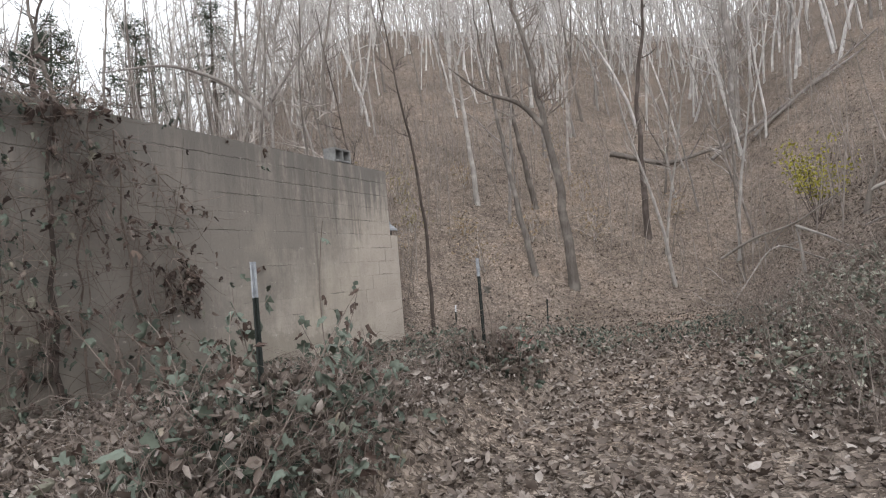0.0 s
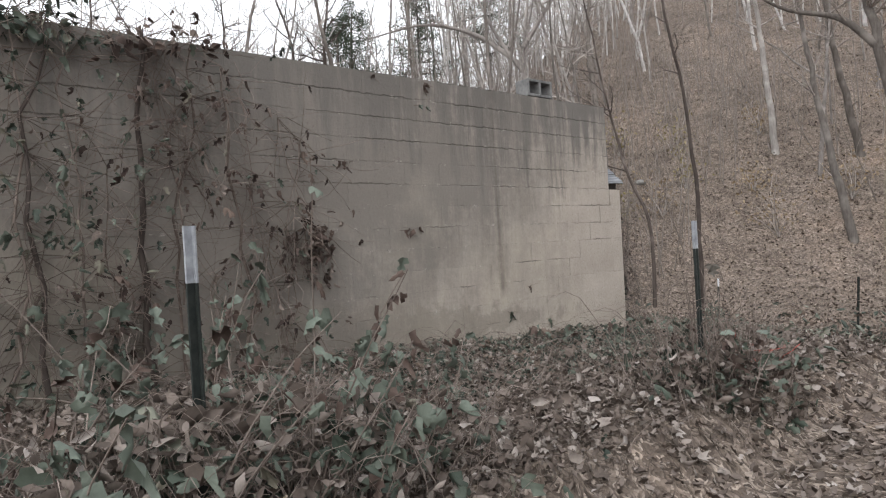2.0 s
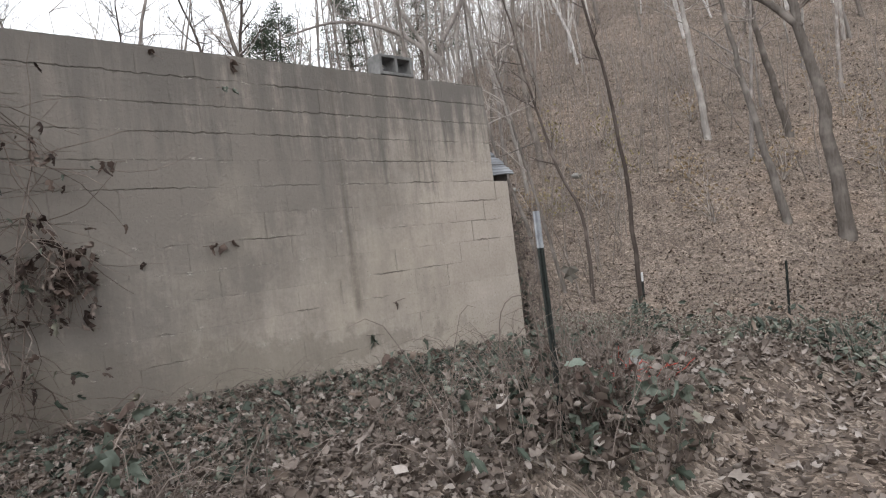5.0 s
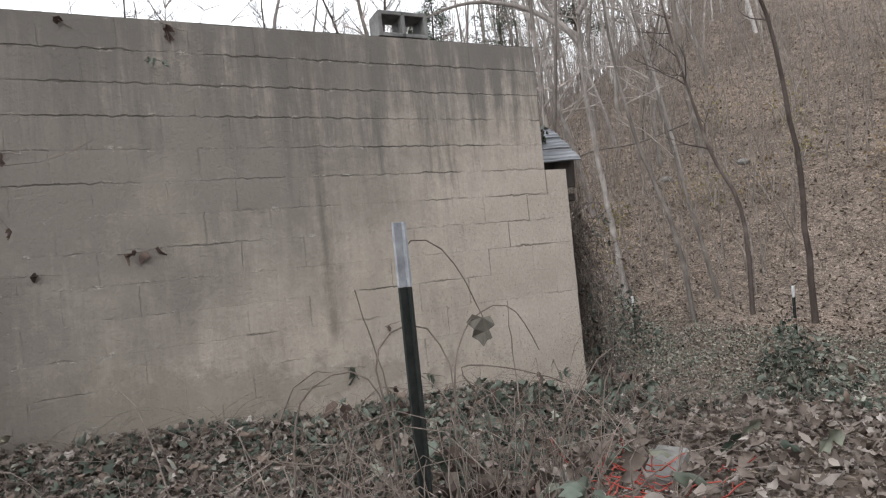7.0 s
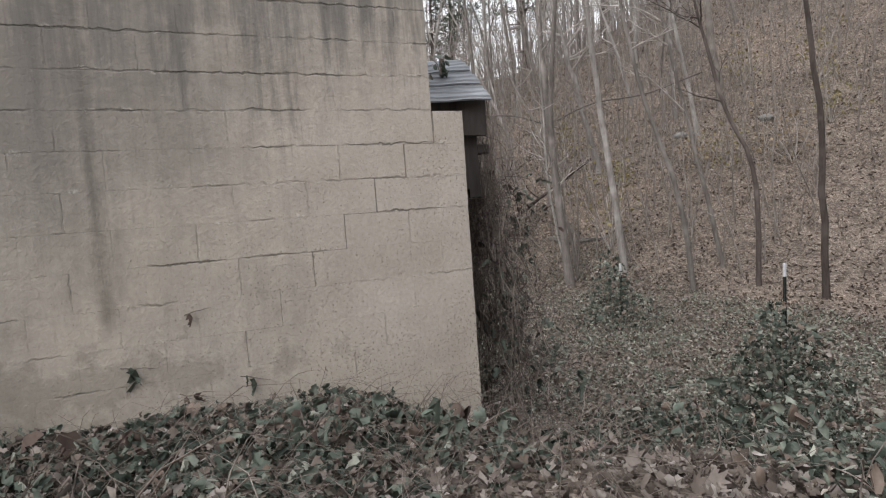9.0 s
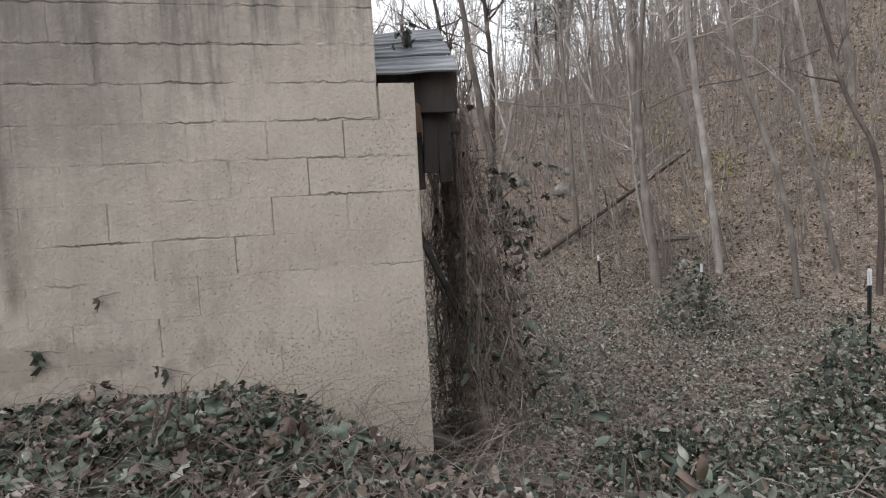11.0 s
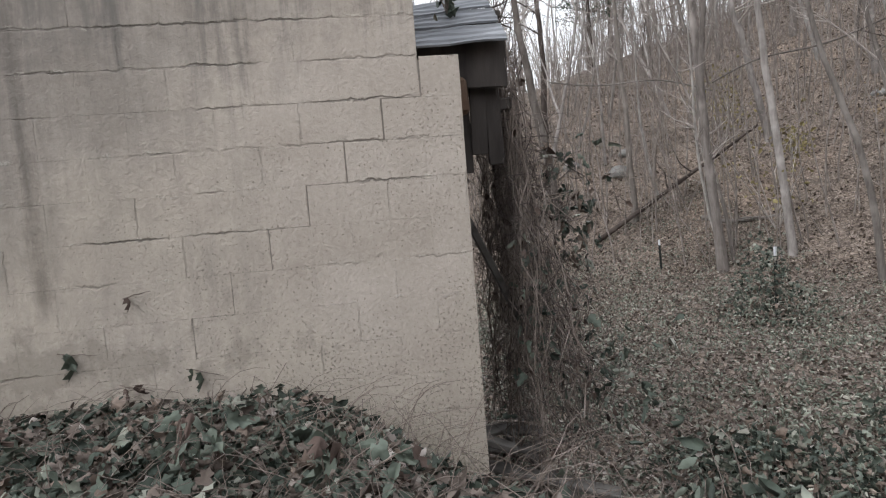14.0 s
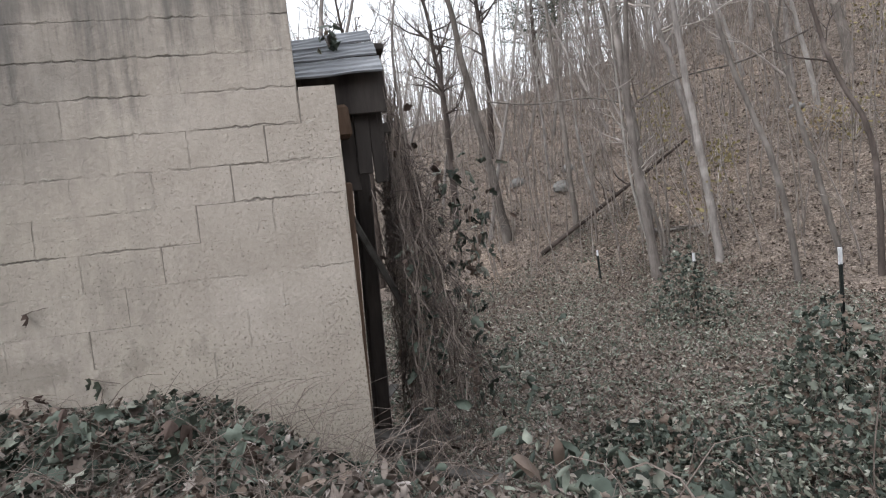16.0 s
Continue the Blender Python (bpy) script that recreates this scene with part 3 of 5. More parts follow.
for i, (x0, z0, rise) in enumerate([(-0.24, 2.25, 3.0), (-0.36, 2.37, 4.0), (-0.48, 2.47, 6.0)]):
    sheet = ribbed_sheet(0.94, 0.19, 3, 0.009)
    bmesh.ops.transform(sheet, matrix=pose(x0, -0.16 - 0.012 * i, z0, rise, 40 - 3 * i, 0.6 * (i - 1)), verts=sheet.verts)
    part("roof_sheet", sheet, M_ROOF, roof, "grey ribbed roofing strip")
part("roof_deck", box_bm(4.0, 5.6, 0.05, 0.01, at=(-2.52, -2.42, 2.45)), M_INSIDE_SHADE, roof, "underside boards, coloured shade-dark")
part("fascia_board", box_bm(0.04, 0.5, 0.26, 0.006, at=(-0.30, 0.08, 2.11), turn=(0, 4, 0)), M_TIMBER_SHADED, roof, "rotten fascia board in a shade-dark tone")
# added dark boards that stand in for the unlit interior below the eave
for y0, drop, lean in ((0.07, 0.72, 1.0), (0.165, 0.62, -1.0), (0.255, 0.68, 1.5)):
    part("shade_board", box_bm(0.025, 0.092, drop, 0.004, at=(-0.38 - 0.012 * lean, y0, 2.24 - drop / 2), turn=(lean, 1.5, 0)), M_TIMBER_SHADED, roof, "added dark board standing in for the shade under the eave")
for y0 in (0.24, -0.6, -1.4):
    part("rafter", box_bm(3.8, 0.09, 0.14, 0.008, at=(-2.3, y0, 2.33)), M_TIMBER_SHADED, roof)
part("beam_end", box_bm(0.20, 0.10, 0.07, 0.01, at=(-0.45, 0.31, 1.90), turn=(0, 0, 58)), M_TIMBER_SHADED, roof)

post_frame = new("timber_door_frame")
tagged(post_frame, "weathered timber posts toned shade-dark under the sagging roof", "frame")
part("post", box_bm(0.07, 0.06, 1.9, 0.01, at=(-0.30, 0.0, 0.62), turn=(-1.6, 0, 4)), M_RUST, post_frame, "rusty brown post beside the wall's end")
part("brace", box_bm(0.05, 0.045, 1.15, 0.008, at=(-0.62, 0.20, 1.02), turn=(24, 4, 0)), M_PLANK, post_frame, "slanting grey pole")
part("beam_stub", box_bm(0.12, 0.15, 0.20, 0.02, at=(-0.27, 0.01, 1.93), turn=(3, 0, 8)), M_RUST, post_frame, "rotten brown timber end")
part("post", box_bm(0.13, 0.13, 2.9, 0.012, at=(-1.75, 0.2, 0.75), turn=(-1.0, 2.5, 9)), M_TIMBER_SHADED, post_frame)
part("header", box_bm(1.7, 0.12, 0.18, 0.012, at=(-1.42, 0.2, 2.17), turn=(0, 2, 0)), M_TIMBER_SHADED, post_frame)


def plank(at, turn, size, mat=None, label="grey broken plank lying in the ruin"):
    ob = mesh_object("plank", [], [], mat or M_PLANK)
    b = box_bm(*size, 0.006)
    b.to_mesh(ob.data)
    b.free()
    ob.matrix_basis = pose(*at, *turn)
    tagged(ob, label, "plank", "debris in the ruin")


for at, turn, size in [((-0.55, 0.25, -0.15), (4, 8, 62), (1.3, 0.11, 0.03)), ((-0.8, 0.5, -0.05), (-8, 14, 20), (1.1, 0.09, 0.03)),
                       ((-1.2, 0.2, -0.12), (10, -6, 110), (0.9, 0.13, 0.03)), ((-0.5, -0.3, 0.0), (0, 22, 80), (1.2, 0.1, 0.04)),
                       ((-1.6, -0.4, 0.05), (6, 18, 35), (1.5, 0.12, 0.03)), ((-2.2, 0.1, -0.1), (3, -10, 150), (1.2, 0.1, 0.03)), ((-0.7, 0.15, -0.4), (5, 3, 75), (0.7, 0.08, 0.03)), ((-1.0, 0.35, -0.2), (-6, 5, 100), (0.8, 0.07, 0.025)), ((-1.5, 0.3, 0.1), (8, -4, 60), (0.9, 0.12, 0.03))]:
    plank((at[0], at[1], float(height(at[0], at[1])) + 0.16 + 0.1 * abs(at[2])), turn, size)

# ---- hollow block left on top of the wall ----
def hollow_block(at, turn):
    b = bmesh.new()
    for sx, sy, sz, px, py in [(0.19, 0.03, 0.19, 0, -0.18), (0.19, 0.03, 0.19, 0, 0.18), (0.19, 0.03, 0.19, 0, 0.0), (0.03, 0.36, 0.19, -0.08, 0), (0.03, 0.36, 0.19, 0.08, 0)]:
        c = box_bm(sx, sy, sz, 0.004, at=(px, py, 0))
        me = bpy.data.meshes.new("tmp")
        c.to_mesh(me)
        c.free()
        b.from_mesh(me)
        bpy.data.meshes.remove(me)
    me = bpy.data.meshes.new("hollow_block")
    b.to_mesh(me)
    b.free()
    me.materials.append(M_BLOCK)
    ob = new("hollow_block", me)
    ob.matrix_basis = pose(*at, *turn)
    return tagged(ob, "loose grey hollow concrete block on top of the wall", "block")


hollow_block((-0.09, -1.32, 3.2), (0, 90, 0))

slab = mesh_object("concrete_slab", [], [], M_STONE)
bm = box_bm(0.28, 0.13, 0.08, 0.01)
bmesh.ops.subdivide_edges(bm, edges=bm.edges[:], cuts=2)
for v in bm.verts:
    v.co += 0.012 * noise.noise_vector(v.co * 14)
bm.to_mesh(slab.data)
bm.free()
slab.matrix_basis = pose(2.05, -1.23, float(height(2.05, -1.23)) + 0.045, 6, -8, 120)
tagged(slab, "grey broken concrete block lying in dead leaves", "block")

# ---- fence posts ----
def fence_post(x, y, top, white, lean=(0, 0), width=0.045, turn=20, drop=0.0):
    z = float(height(x, y)) - 0.25
    ob = new("fence_post")
    ob.matrix_basis = pose(x, y, z, lean[0], lean[1], turn)
    h = top - z
    def tee(lo, hi, grow):
        b = bmesh.new()
        for sx, sy, px, py in [(width + grow, 0.008 + grow, 0, 0), (0.008 + grow, width + grow, 0, -width / 2)]:
            c = box_bm(sx, sy, hi - lo, 0.001, at=(px, py, (lo + hi) / 2))
            me = bpy.data.meshes.new("tmp")
            c.to_mesh(me)
            c.free()
            b.from_mesh(me)
            bpy.data.meshes.remove(me)
        return b
    part("post_shaft", tee(0, h - white, 0.0), M_STEEL, ob)
    if white:
        part("painted_top", tee(h - white + 0.001, h, 0.001), M_WHITE if y < 0 else M_WHITE_FAR, ob, "white painted top")
    for i in range(int((h - 0.4) / 0.055)):
        part("stud", box_bm(0.008, 0.012, 0.02, 0.002, at=(0.0, 0.009, 0.35 + 0.055 * i)), M_STEEL if 0.35 + 0.055 * i < h - white else M_WHITE, ob)
    return tagged(ob, "dark green steel fence post with a white top" if white else "dark rusty steel fence post", "fence post", "fence posts")


fence_post(2.38, -5.74, 1.62, 0.20, (0, 0), 0.034)
fence_post(2.37, -2.46, 1.58, 0.19, (0, 0), 0.034)
fence_post(0.6, 5.6, 0.60, 0.0, (2, 3), 0.036)
fence_post(-1.14, 4.27, 0.66, 0.15, (1, 2), 0.034)
fence_post(-6.0, 6.09, 0.25, 0.15, (0, 1), 0.045)
fence_post(-11.2, 6.83, 0.08, 0.14, (0, -2), 0.045)

# ---- trees ----
def crown_of(tubes, line, radii, r, first, count, length, depth=2, up=0.55):
    """Limbs and twigs set on a trunk's line."""
    n = len(line)
    for _ in range(count):
        u = first + (0.99 - first) * r.random() ** 0.8
        k = min(int(u * (n - 1)), n - 2)
        w = u * (n - 1) - k
        p = line[k] * (1 - w) + line[k + 1] * w
        rad = (radii[k] * (1 - w) + radii[k + 1] * w)
        a = r.uniform(0, 2 * math.pi)
        way = np.array([math.cos(a), math.sin(a), up + r.normal(0, 0.35)])
        size = length * (1.15 - u) * r.uniform(0.5, 1.2)
        limb = wander(p, way, size, 6, 0.16, r, (0, 0, 0.04))
        lr = np.linspace(min(rad * 0.55, 0.012 + 0.018 * size), 0.004, 7)
        tubes.add(limb, lr, 4)
        for _ in range(int(3 + size * 2.2) if depth > 0 else 0):
            j = int(r.integers(1, 6))
            b = r.uniform(0, 2 * math.pi)
            d2 = (limb[j] - limb[j - 1]) / np.linalg.norm(limb[j] - limb[j - 1]) + 0.7 * np.array([math.cos(b), math.sin(b), r.normal(0.25, 0.4)])
            s2 = size * r.uniform(0.2, 0.5)
            tw = wander(limb[j], d2, s2, 4, 0.2, r, (0, 0, 0.04))
            tubes.add(tw, np.linspace(max(lr[j] * 0.55, 0.004), 0.0025, 5), 3)
            if depth > 1:
                for _ in range(3):
                    i2 = int(r.integers(1, 4))
                    c = r.uniform(0, 2 * math.pi)
                    tubes.add(wander(tw[i2], (tw[i2] - tw[i2 - 1]) / s2 * 3 + 0.6 * np.array([math.cos(c), math.sin(c), 0.3]), s2 * 0.5, 3, 0.2, r), np.linspace(0.004, 0.002, 4), 3)


def resample(pts, n):
    pts = np.asarray(pts, float)
    d = np.r_[0, np.cumsum(np.linalg.norm(np.diff(pts, axis=0), axis=1))]
    t = np.linspace(0, d[-1], n)
    out = np.stack([np.interp(t, d, pts[:, i]) for i in range(3)], 1)
    for _ in range(2):
        out[1:-1] = 0.25 * out[:-2] + 0.5 * out[1:-1] + 0.25 * out[2:]
    return out


def flare(radii, r0):
    radii = np.array(radii)
    radii[0] = r0 * 1.3
    radii[1] = r0 * 1.12
    return radii


def hero_tree(pts, radius, mat, label, seed, grow=7.0, limbs=26, first=0.35, length=2.6, extra=()):
    """A tree whose trunk runs through the given places and then on upward."""
    r = np.random.default_rng(seed)
    pts = np.array(pts, float)
    base = pts[0].copy()
    base[2] = float(height(base[0], base[1]))
    up = pts[-1] - pts[-2]
    up = up / np.linalg.norm(up)
    tail = wander(pts[-1], up + np.array([0, 0, 0.4]), grow, 6, 0.07, r, (0, 0, 0.03))[1:]
    line = resample(np.vstack([[base - [0, 0, 0.9]], [base], pts[1:], tail]), 26)
    line[3:] += r.normal(0, radius * 0.18, (23, 3)) * [1, 1, 0]
    radii = flare(np.linspace(radius, 0.012, 26) ** 1.0, radius)
    ob = new("tree")
    ob.location = base
    tr = Tubes(9)
    tr.add(line - base, radii)
    for e_pts, e_rad in extra:
        e = resample(e_pts, 14)
        tr.add(e - base, np.linspace(e_rad, 0.02, 14), 7)
    tr.make("trunk", mat, ob)
    cr = Tubes(4)
    crown_of(cr, line - base, radii, r, first, limbs, length)
    for e_pts, e_rad in extra:
        crown_of(cr, resample(e_pts, 14) - base, np.linspace(e_rad, 0.02, 14), r, 0.2, 9, 2.2)
    cr.make("crown", M_TWIG if mat is not M_BARK_DARK else M_BARK_DARK, ob)
    return tagged(ob, label, "tree", "bare winter trees")


hero_tree([(-4.9, 10.5, 0.25), (-4.86, 10.53, 1.95), (-4.92, 10.5, 3.5), (-5.05, 10.42, 5.75), (-5.4, 10.25, 7.75)], 0.078, M_BARK_DARK, "slender dark bare tree with a kinked trunk at the slope's foot", 1, 6, 14, 0.45)
hero_tree([(-1.55, 17.6, 0.76), (-1.75, 17.55, 4.42), (-2.3, 17.4, 8.31)], 0.25, M_BARK_MID, "tall bare grey tree that leans and forks high up", 2, 9, 34, 0.4, 3.6, extra=[([(-2.1, 17.4, 7.2), (-3.1, 17.1, 8.6), (-4.7, 16.8, 9.2), (-6.1, 16.4, 10.6)], 0.14)])
hero_tree([(-6.5, 10.5, 0.3), (-6.56, 10.7, 2.15), (-7.1, 10.4, 3.3), (-7.42, 10.25, 4.9), (-7.75, 10.0, 7.2)], 0.068, M_BARK_DARK, "thin crooked dark tree with a sharp bend low down", 3, 4, 14, 0.4)
hero_tree([(-3.17, 17.44, 1.19), (-3.74, 17.25, 4.21), (-4.2, 17.09, 7.68)], 0.16, M_BARK_MID, "leaning slim grey tree on the slope", 4, 6, 18)
hero_tree([(-7.1, 21.0, 4.41), (-7.35, 20.89, 9.83)], 0.16, M_BARK_PALE, "pale straight bare tree on the slope", 5, 8, 20)
hero_tree([(-12.3, 16.2, 4.0), (-12.6, 16.0, 8.0), (-12.7, 15.9, 11.0)], 0.16, M_BARK_PALE, "pale thick bare tree on the slope", 6, 8, 26, 0.3, 3.0)
hero_tree([(-7.71, 10.82, -0.08), (-8.51, 10.2, 5.04), (-8.76, 10.01, 6.95)], 0.07, M_BARK_MID, "leaning thin pole of a tree in the field", 7, 5, 14)
hero_tree([(0.95, 23.39, 2.41), (1.0, 23.41, 9.13), (1.78, 23.49, 14.2)], 0.18, M_BARK_DARK, "dark slender tree with few branches", 8, 5, 14, 0.5)
hero_tree([(5.57, 38.1, 8.19), (5.8, 38.09, 14.56), (5.63, 38.1, 18.6)], 0.42, M_BARK, "thick branching grey tree high on the slope", 9, 8, 40, 0.25, 4.6)
hero_tree([(-4.4, 22.48, 4.14), (-5.14, 22.26, 8.91), (-5.45, 22.16, 12.01)], 0.17, M_BARK_MID, "slim leaning tree on the leafy slope", 10, 6, 20)
hero_tree([(-11.6, 8.65, 0.16), (-11.66, 8.55, 2.6), (-11.75, 8.4, 4.42), (-12.0, 8.0, 6.44)], 0.085, M_BARK_MID, "forked grey-brown tree with low side branches", 11, 6, 22, 0.3, 2.8, extra=[([(-11.3, 8.5, 3.9), (-10.6, 9.2, 4.3), (-9.4, 10.1, 4.25), (-8.2, 10.9, 4.6)], 0.022), ([(-11.3, 8.5, 3.7), (-11.9, 7.4, 4.2), (-12.6, 6.0, 4.2), (-13.2, 4.9, 4.5)], 0.02)])
hero_tree([(-7.37, 9.41, -0.38), (-7.54, 9.22, 1.7), (-8.0, 8.72, 3.87), (-8.11, 8.6, 4.76)], 0.075, M_BARK_MID, "slim tree bending over the field's edge", 13, 7, 18, 0.4)
hero_tree([(-15.72, 5.87, 0.63), (-15.94, 5.17, 5.1), (-16.07, 4.75, 8.46)], 0.18, M_BARK_MID, "leaning grey tree behind the ruin", 14, 7, 24)
hero_tree([(-13.44, 11.6, 2.31), (-13.71, 11.2, 4.86), (-14.0, 10.79, 7.25)], 0.12, M_BARK, "thin leaning tree on the slope", 15, 6, 18)
hero_tree([(-9.45, 9.13, 0.0), (-9.6, 8.98, 1.9), (-9.85, 8.75, 5.3), (-9.95, 8.72, 7.2), (-9.8, 8.85, 9.0)], 0.105, M_BARK, "grey bare tree at the slope's foot with wide crooked arms", 16, 6, 40, 0.5, 3.2,
          extra=[([(-9.95, 8.75, 7.6), (-11.0, 7.65, 8.9), (-12.2, 6.3, 9.4), (-13.4, 4.7, 8.9)], 0.10), ([(-9.85, 8.75, 8.2), (-9.25, 9.65, 9.8), (-8.7, 10.8, 11.6)], 0.09), ([(-9.95, 8.75, 7.4), (-10.4, 7.9, 8.8), (-10.8, 7.1, 10.8)], 0.08)])

for i, (x, y, h, w) in enumerate([(-16.7, 1.6, 11, 0.13), (-18.5, 4.8, 12, 0.15), (-19.5, -0.6, 11, 0.12), (-22, 7.5, 13, 0.15), (-17.5, -3.0, 10, 0.11)]):
    z = float(height(x, y))
    hero_tree([(x, y, z), (x + 0.2 * (i - 2), y + 0.1, z + 4), (x + 0.35 * (i - 2), y - 0.2, z + 8)], w, M_BARK_DARK, "dark bare tree standing behind the ruin", 60 + i, h - 6, 34, 0.3, 4.2)

# ---- many more bare trees, in a handful of builds ----
def wood_tree(seed, tall, radius, mat, pale=False):
    r = np.random.default_rng(seed)
    ob = new("tree")
    line = wander((0, 0, -0.9), (r.normal(0, 0.07), r.normal(0, 0.07), 1), tall, 16, 0.05, r, (0, 0, 0.012))
    radii = flare(np.linspace(radius, 0.012, 17), radius)
    t = Tubes(7)
    t.add(line, radii)
    if r.random() < 0.4:
        k = int(r.integers(4, 9))
        fork = wander(line[k], (r.normal(0, 0.4), r.normal(0, 0.4), 1), tall * 0.5, 8, 0.06, r)
        t.add(fork, np.linspace(radii[k] * 0.8, 0.01, 9), 6)
    t.make("trunk", mat, ob)
    c = Tubes(3)
    crown_of(c, line, radii, r, 0.3, 16, tall * 0.2, 1, 0.8)
    c.make("crown", M_TWIG, ob)
    return tagged(ob, "bare grey woodland tree on the leafy slope", "tree", "bare winter trees")


tree_kinds = [wood_tree(40 + i, h, w, m) for i, (h, w, m) in enumerate([(11, 0.085, M_BARK), (14, 0.105, M_BARK_PALE), (9, 0.06, M_BARK), (15, 0.115, M_BARK), (12, 0.085, M_BARK_PALE), (8, 0.05, M_BARK_MID), (13, 0.095, M_BARK), (10, 0.07, M_BARK_PALE)])]


def wood_spots(n, near, far, r, lo=-48, hi=128):
    out = []
    while len(out) < n:
        yaw = math.radians(r.uniform(lo, hi))
        d = near + (far - near) * r.random() ** 0.75
        x, y = 4 - d * math.sin(yaw), -4 + d * math.cos(yaw)
        s = -0.65 * x + 0.76 * y - 13.0
        inside = -7.5 < x < 2 and y < 3
        field = s < -1.0 and x < 4 and y < 14 and not (x < -9 and y < 4)
        path = -10 < x < 7.5 and y < 19.5
        behind = yaw > math.radians(57) and r.random() < (0.25 if d < 36 else 0.35)
        if inside or field or path or behind:
            continue
        out.append((x, y))
    return out


r = np.random.default_rng(21)
spots = wood_spots(222, 17, 60, r) + wood_spots(40, 17, 46, r, 40, 66)
for i, (x, y) in enumerate(spots):
    k = tree_kinds[int(r.integers(0, 8))]
    sc = r.uniform(0.7, 1.12)
    m = pose(x, y, float(height(x, y)), r.normal(0, 3.5), r.normal(-1, 3.5), r.uniform(0, 360))
    if i < 8:
        tree_kinds[i].matrix_basis = m
    else:
        c = copy_thing(k, m)
        c.scale = (sc, sc, sc)

# far woods on the ridge, haze put into their pale colour
r = np.random.default_rng(22)
far = Tubes(3)
for x, y in wood_spots(2300, 36, 150, r, -55, 135) + wood_spots(320, 42, 95, r, -15, 46):
    tall = r.uniform(9, 17)
    base = np.array([x, y, float(height(x, y)) - 0.3])
    line = wander(base, (r.normal(0, 0.11), r.normal(0, 0.11), 1), tall, 7, 0.085, r)
    rad = r.uniform(0.05, 0.14)
    far.add(line, np.linspace(rad, 0.02, 8), 4)
    for _ in range(8):
        k = int(r.integers(3, 8))
        a = r.uniform(0, 6.28)
        limb = wander(line[k], (math.cos(a), math.sin(a), 0.9), tall * r.uniform(0.1, 0.26), 3, 0.2, r)
        far.add(limb, np.linspace(0.045, 0.015, 4), 3)
        for _ in range(3):
            a = r.uniform(0, 6.28)
            far.add(wander(limb[int(r.integers(1, 4))], (math.cos(a), math.sin(a), 0.8), tall * 0.08, 2, 0.2, r), [0.02, 0.015, 0.01], 3)
far_wood = far.make("far_woodland", M_FAR_HAZE)
tagged(far_wood, "dense bare grey woodland on the far slope, paled for haze", "woodland", kind="stuff")

# ---- fallen leaves ----
def scatter(n, x0, x1, y0, y1, r, keep=None):
    x, y = r.uniform(x0, x1, n), r.uniform(y0, y1, n)
    ok = ~((x < 0.03) & (y < 0.02) & (x > -4.8) & (y > -7.4))
    if keep is not None:
        ok &= r.random(n) < keep(x, y)
    x, y = x[ok], y[ok]
    return np.stack([x, y, height(x, y)], 1)


r = np.random.default_rng(31)
p = scatter(60000, -1.5, 12, -9.5, 9, r, lambda x, y: np.clip(1.35 - 0.10 * np.hypot(x - 3.8, y + 4), 0.15, 1) * np.where(x < 2.2, 0.6, 1.0))
p[:, 2] += r.uniform(0.0, 0.05, len(p))
tagged(leaves("leaf_litter", p, r.uniform(0.035, 0.085, len(p)), M_LITTER, "curl", 0.45, r), "curled brown fallen leaves covering the path", "leaf litter", kind="stuff")
p = scatter(12000, -1.5, 12, -9.5, 9, r, lambda x, y: np.clip(1.3 - 0.09 * np.hypot(x - 3.8, y + 4), 0.1, 1))
p[:, 2] += r.uniform(0.01, 0.06, len(p))
tagged(leaves("leaf_litter", p, r.uniform(0.05, 0.11, len(p)), M_LITTER, "lobed", 0.4, r), "large lobed brown fallen leaves on the ground", "leaf litter", kind="stuff")
p = scatter(190000, -30, 24, 2, 40, r, lambda x, y: np.clip(1.2 - 0.022 * np.hypot(x - 3, y), 0.2, 1))
p[:, 2] += 0.012
tagged(leaves("leaf_litter", p, r.uniform(0.045, 0.11, len(p)), M_SLOPE, "curl", 0.4, r), "brown fallen leaves on the wooded slope", "leaf litter", kind="stuff")


# ---- undergrowth ----
def mound(x, y):
    """How high the green and brown tangle stands over the ground."""
    bank = 0.10 * step(1.7, 0.7, x) * step(-0.05, -1.1, y) * step(-0.2, 0.1, x)
    heap = 0.70 * step(4.6, 6.0, x) * step(-2.9, -1.0, y) * step(9.5, 3.0, y)
    clump = 1.1 * np.exp(-((x + 6.0) ** 2 + (y - 5.95) ** 2) / 0.45) + 1.2 * np.exp(-((x + 1.05) ** 2 + (y - 4.05) ** 2) / 0.4) + 0.35 * np.exp(-((x + 0.1) ** 2 + (y - 3.2) ** 2) / 0.6) + 0.3 * np.exp(-((x + 1.0) ** 2 + (y - 2.3) ** 2) / 0.5) + 0.4 * np.exp(-((x - 1.9) ** 2 + (y - 1.2) ** 2) / 0.5)
    field = 0.10 * step(2.6, 1.0, x) * step(0.2, 1.2, y)
    return (bank + heap + field + clump) * (0.75 + 0.35 * ripple(x * 1.4 + 3, y * 1.4))


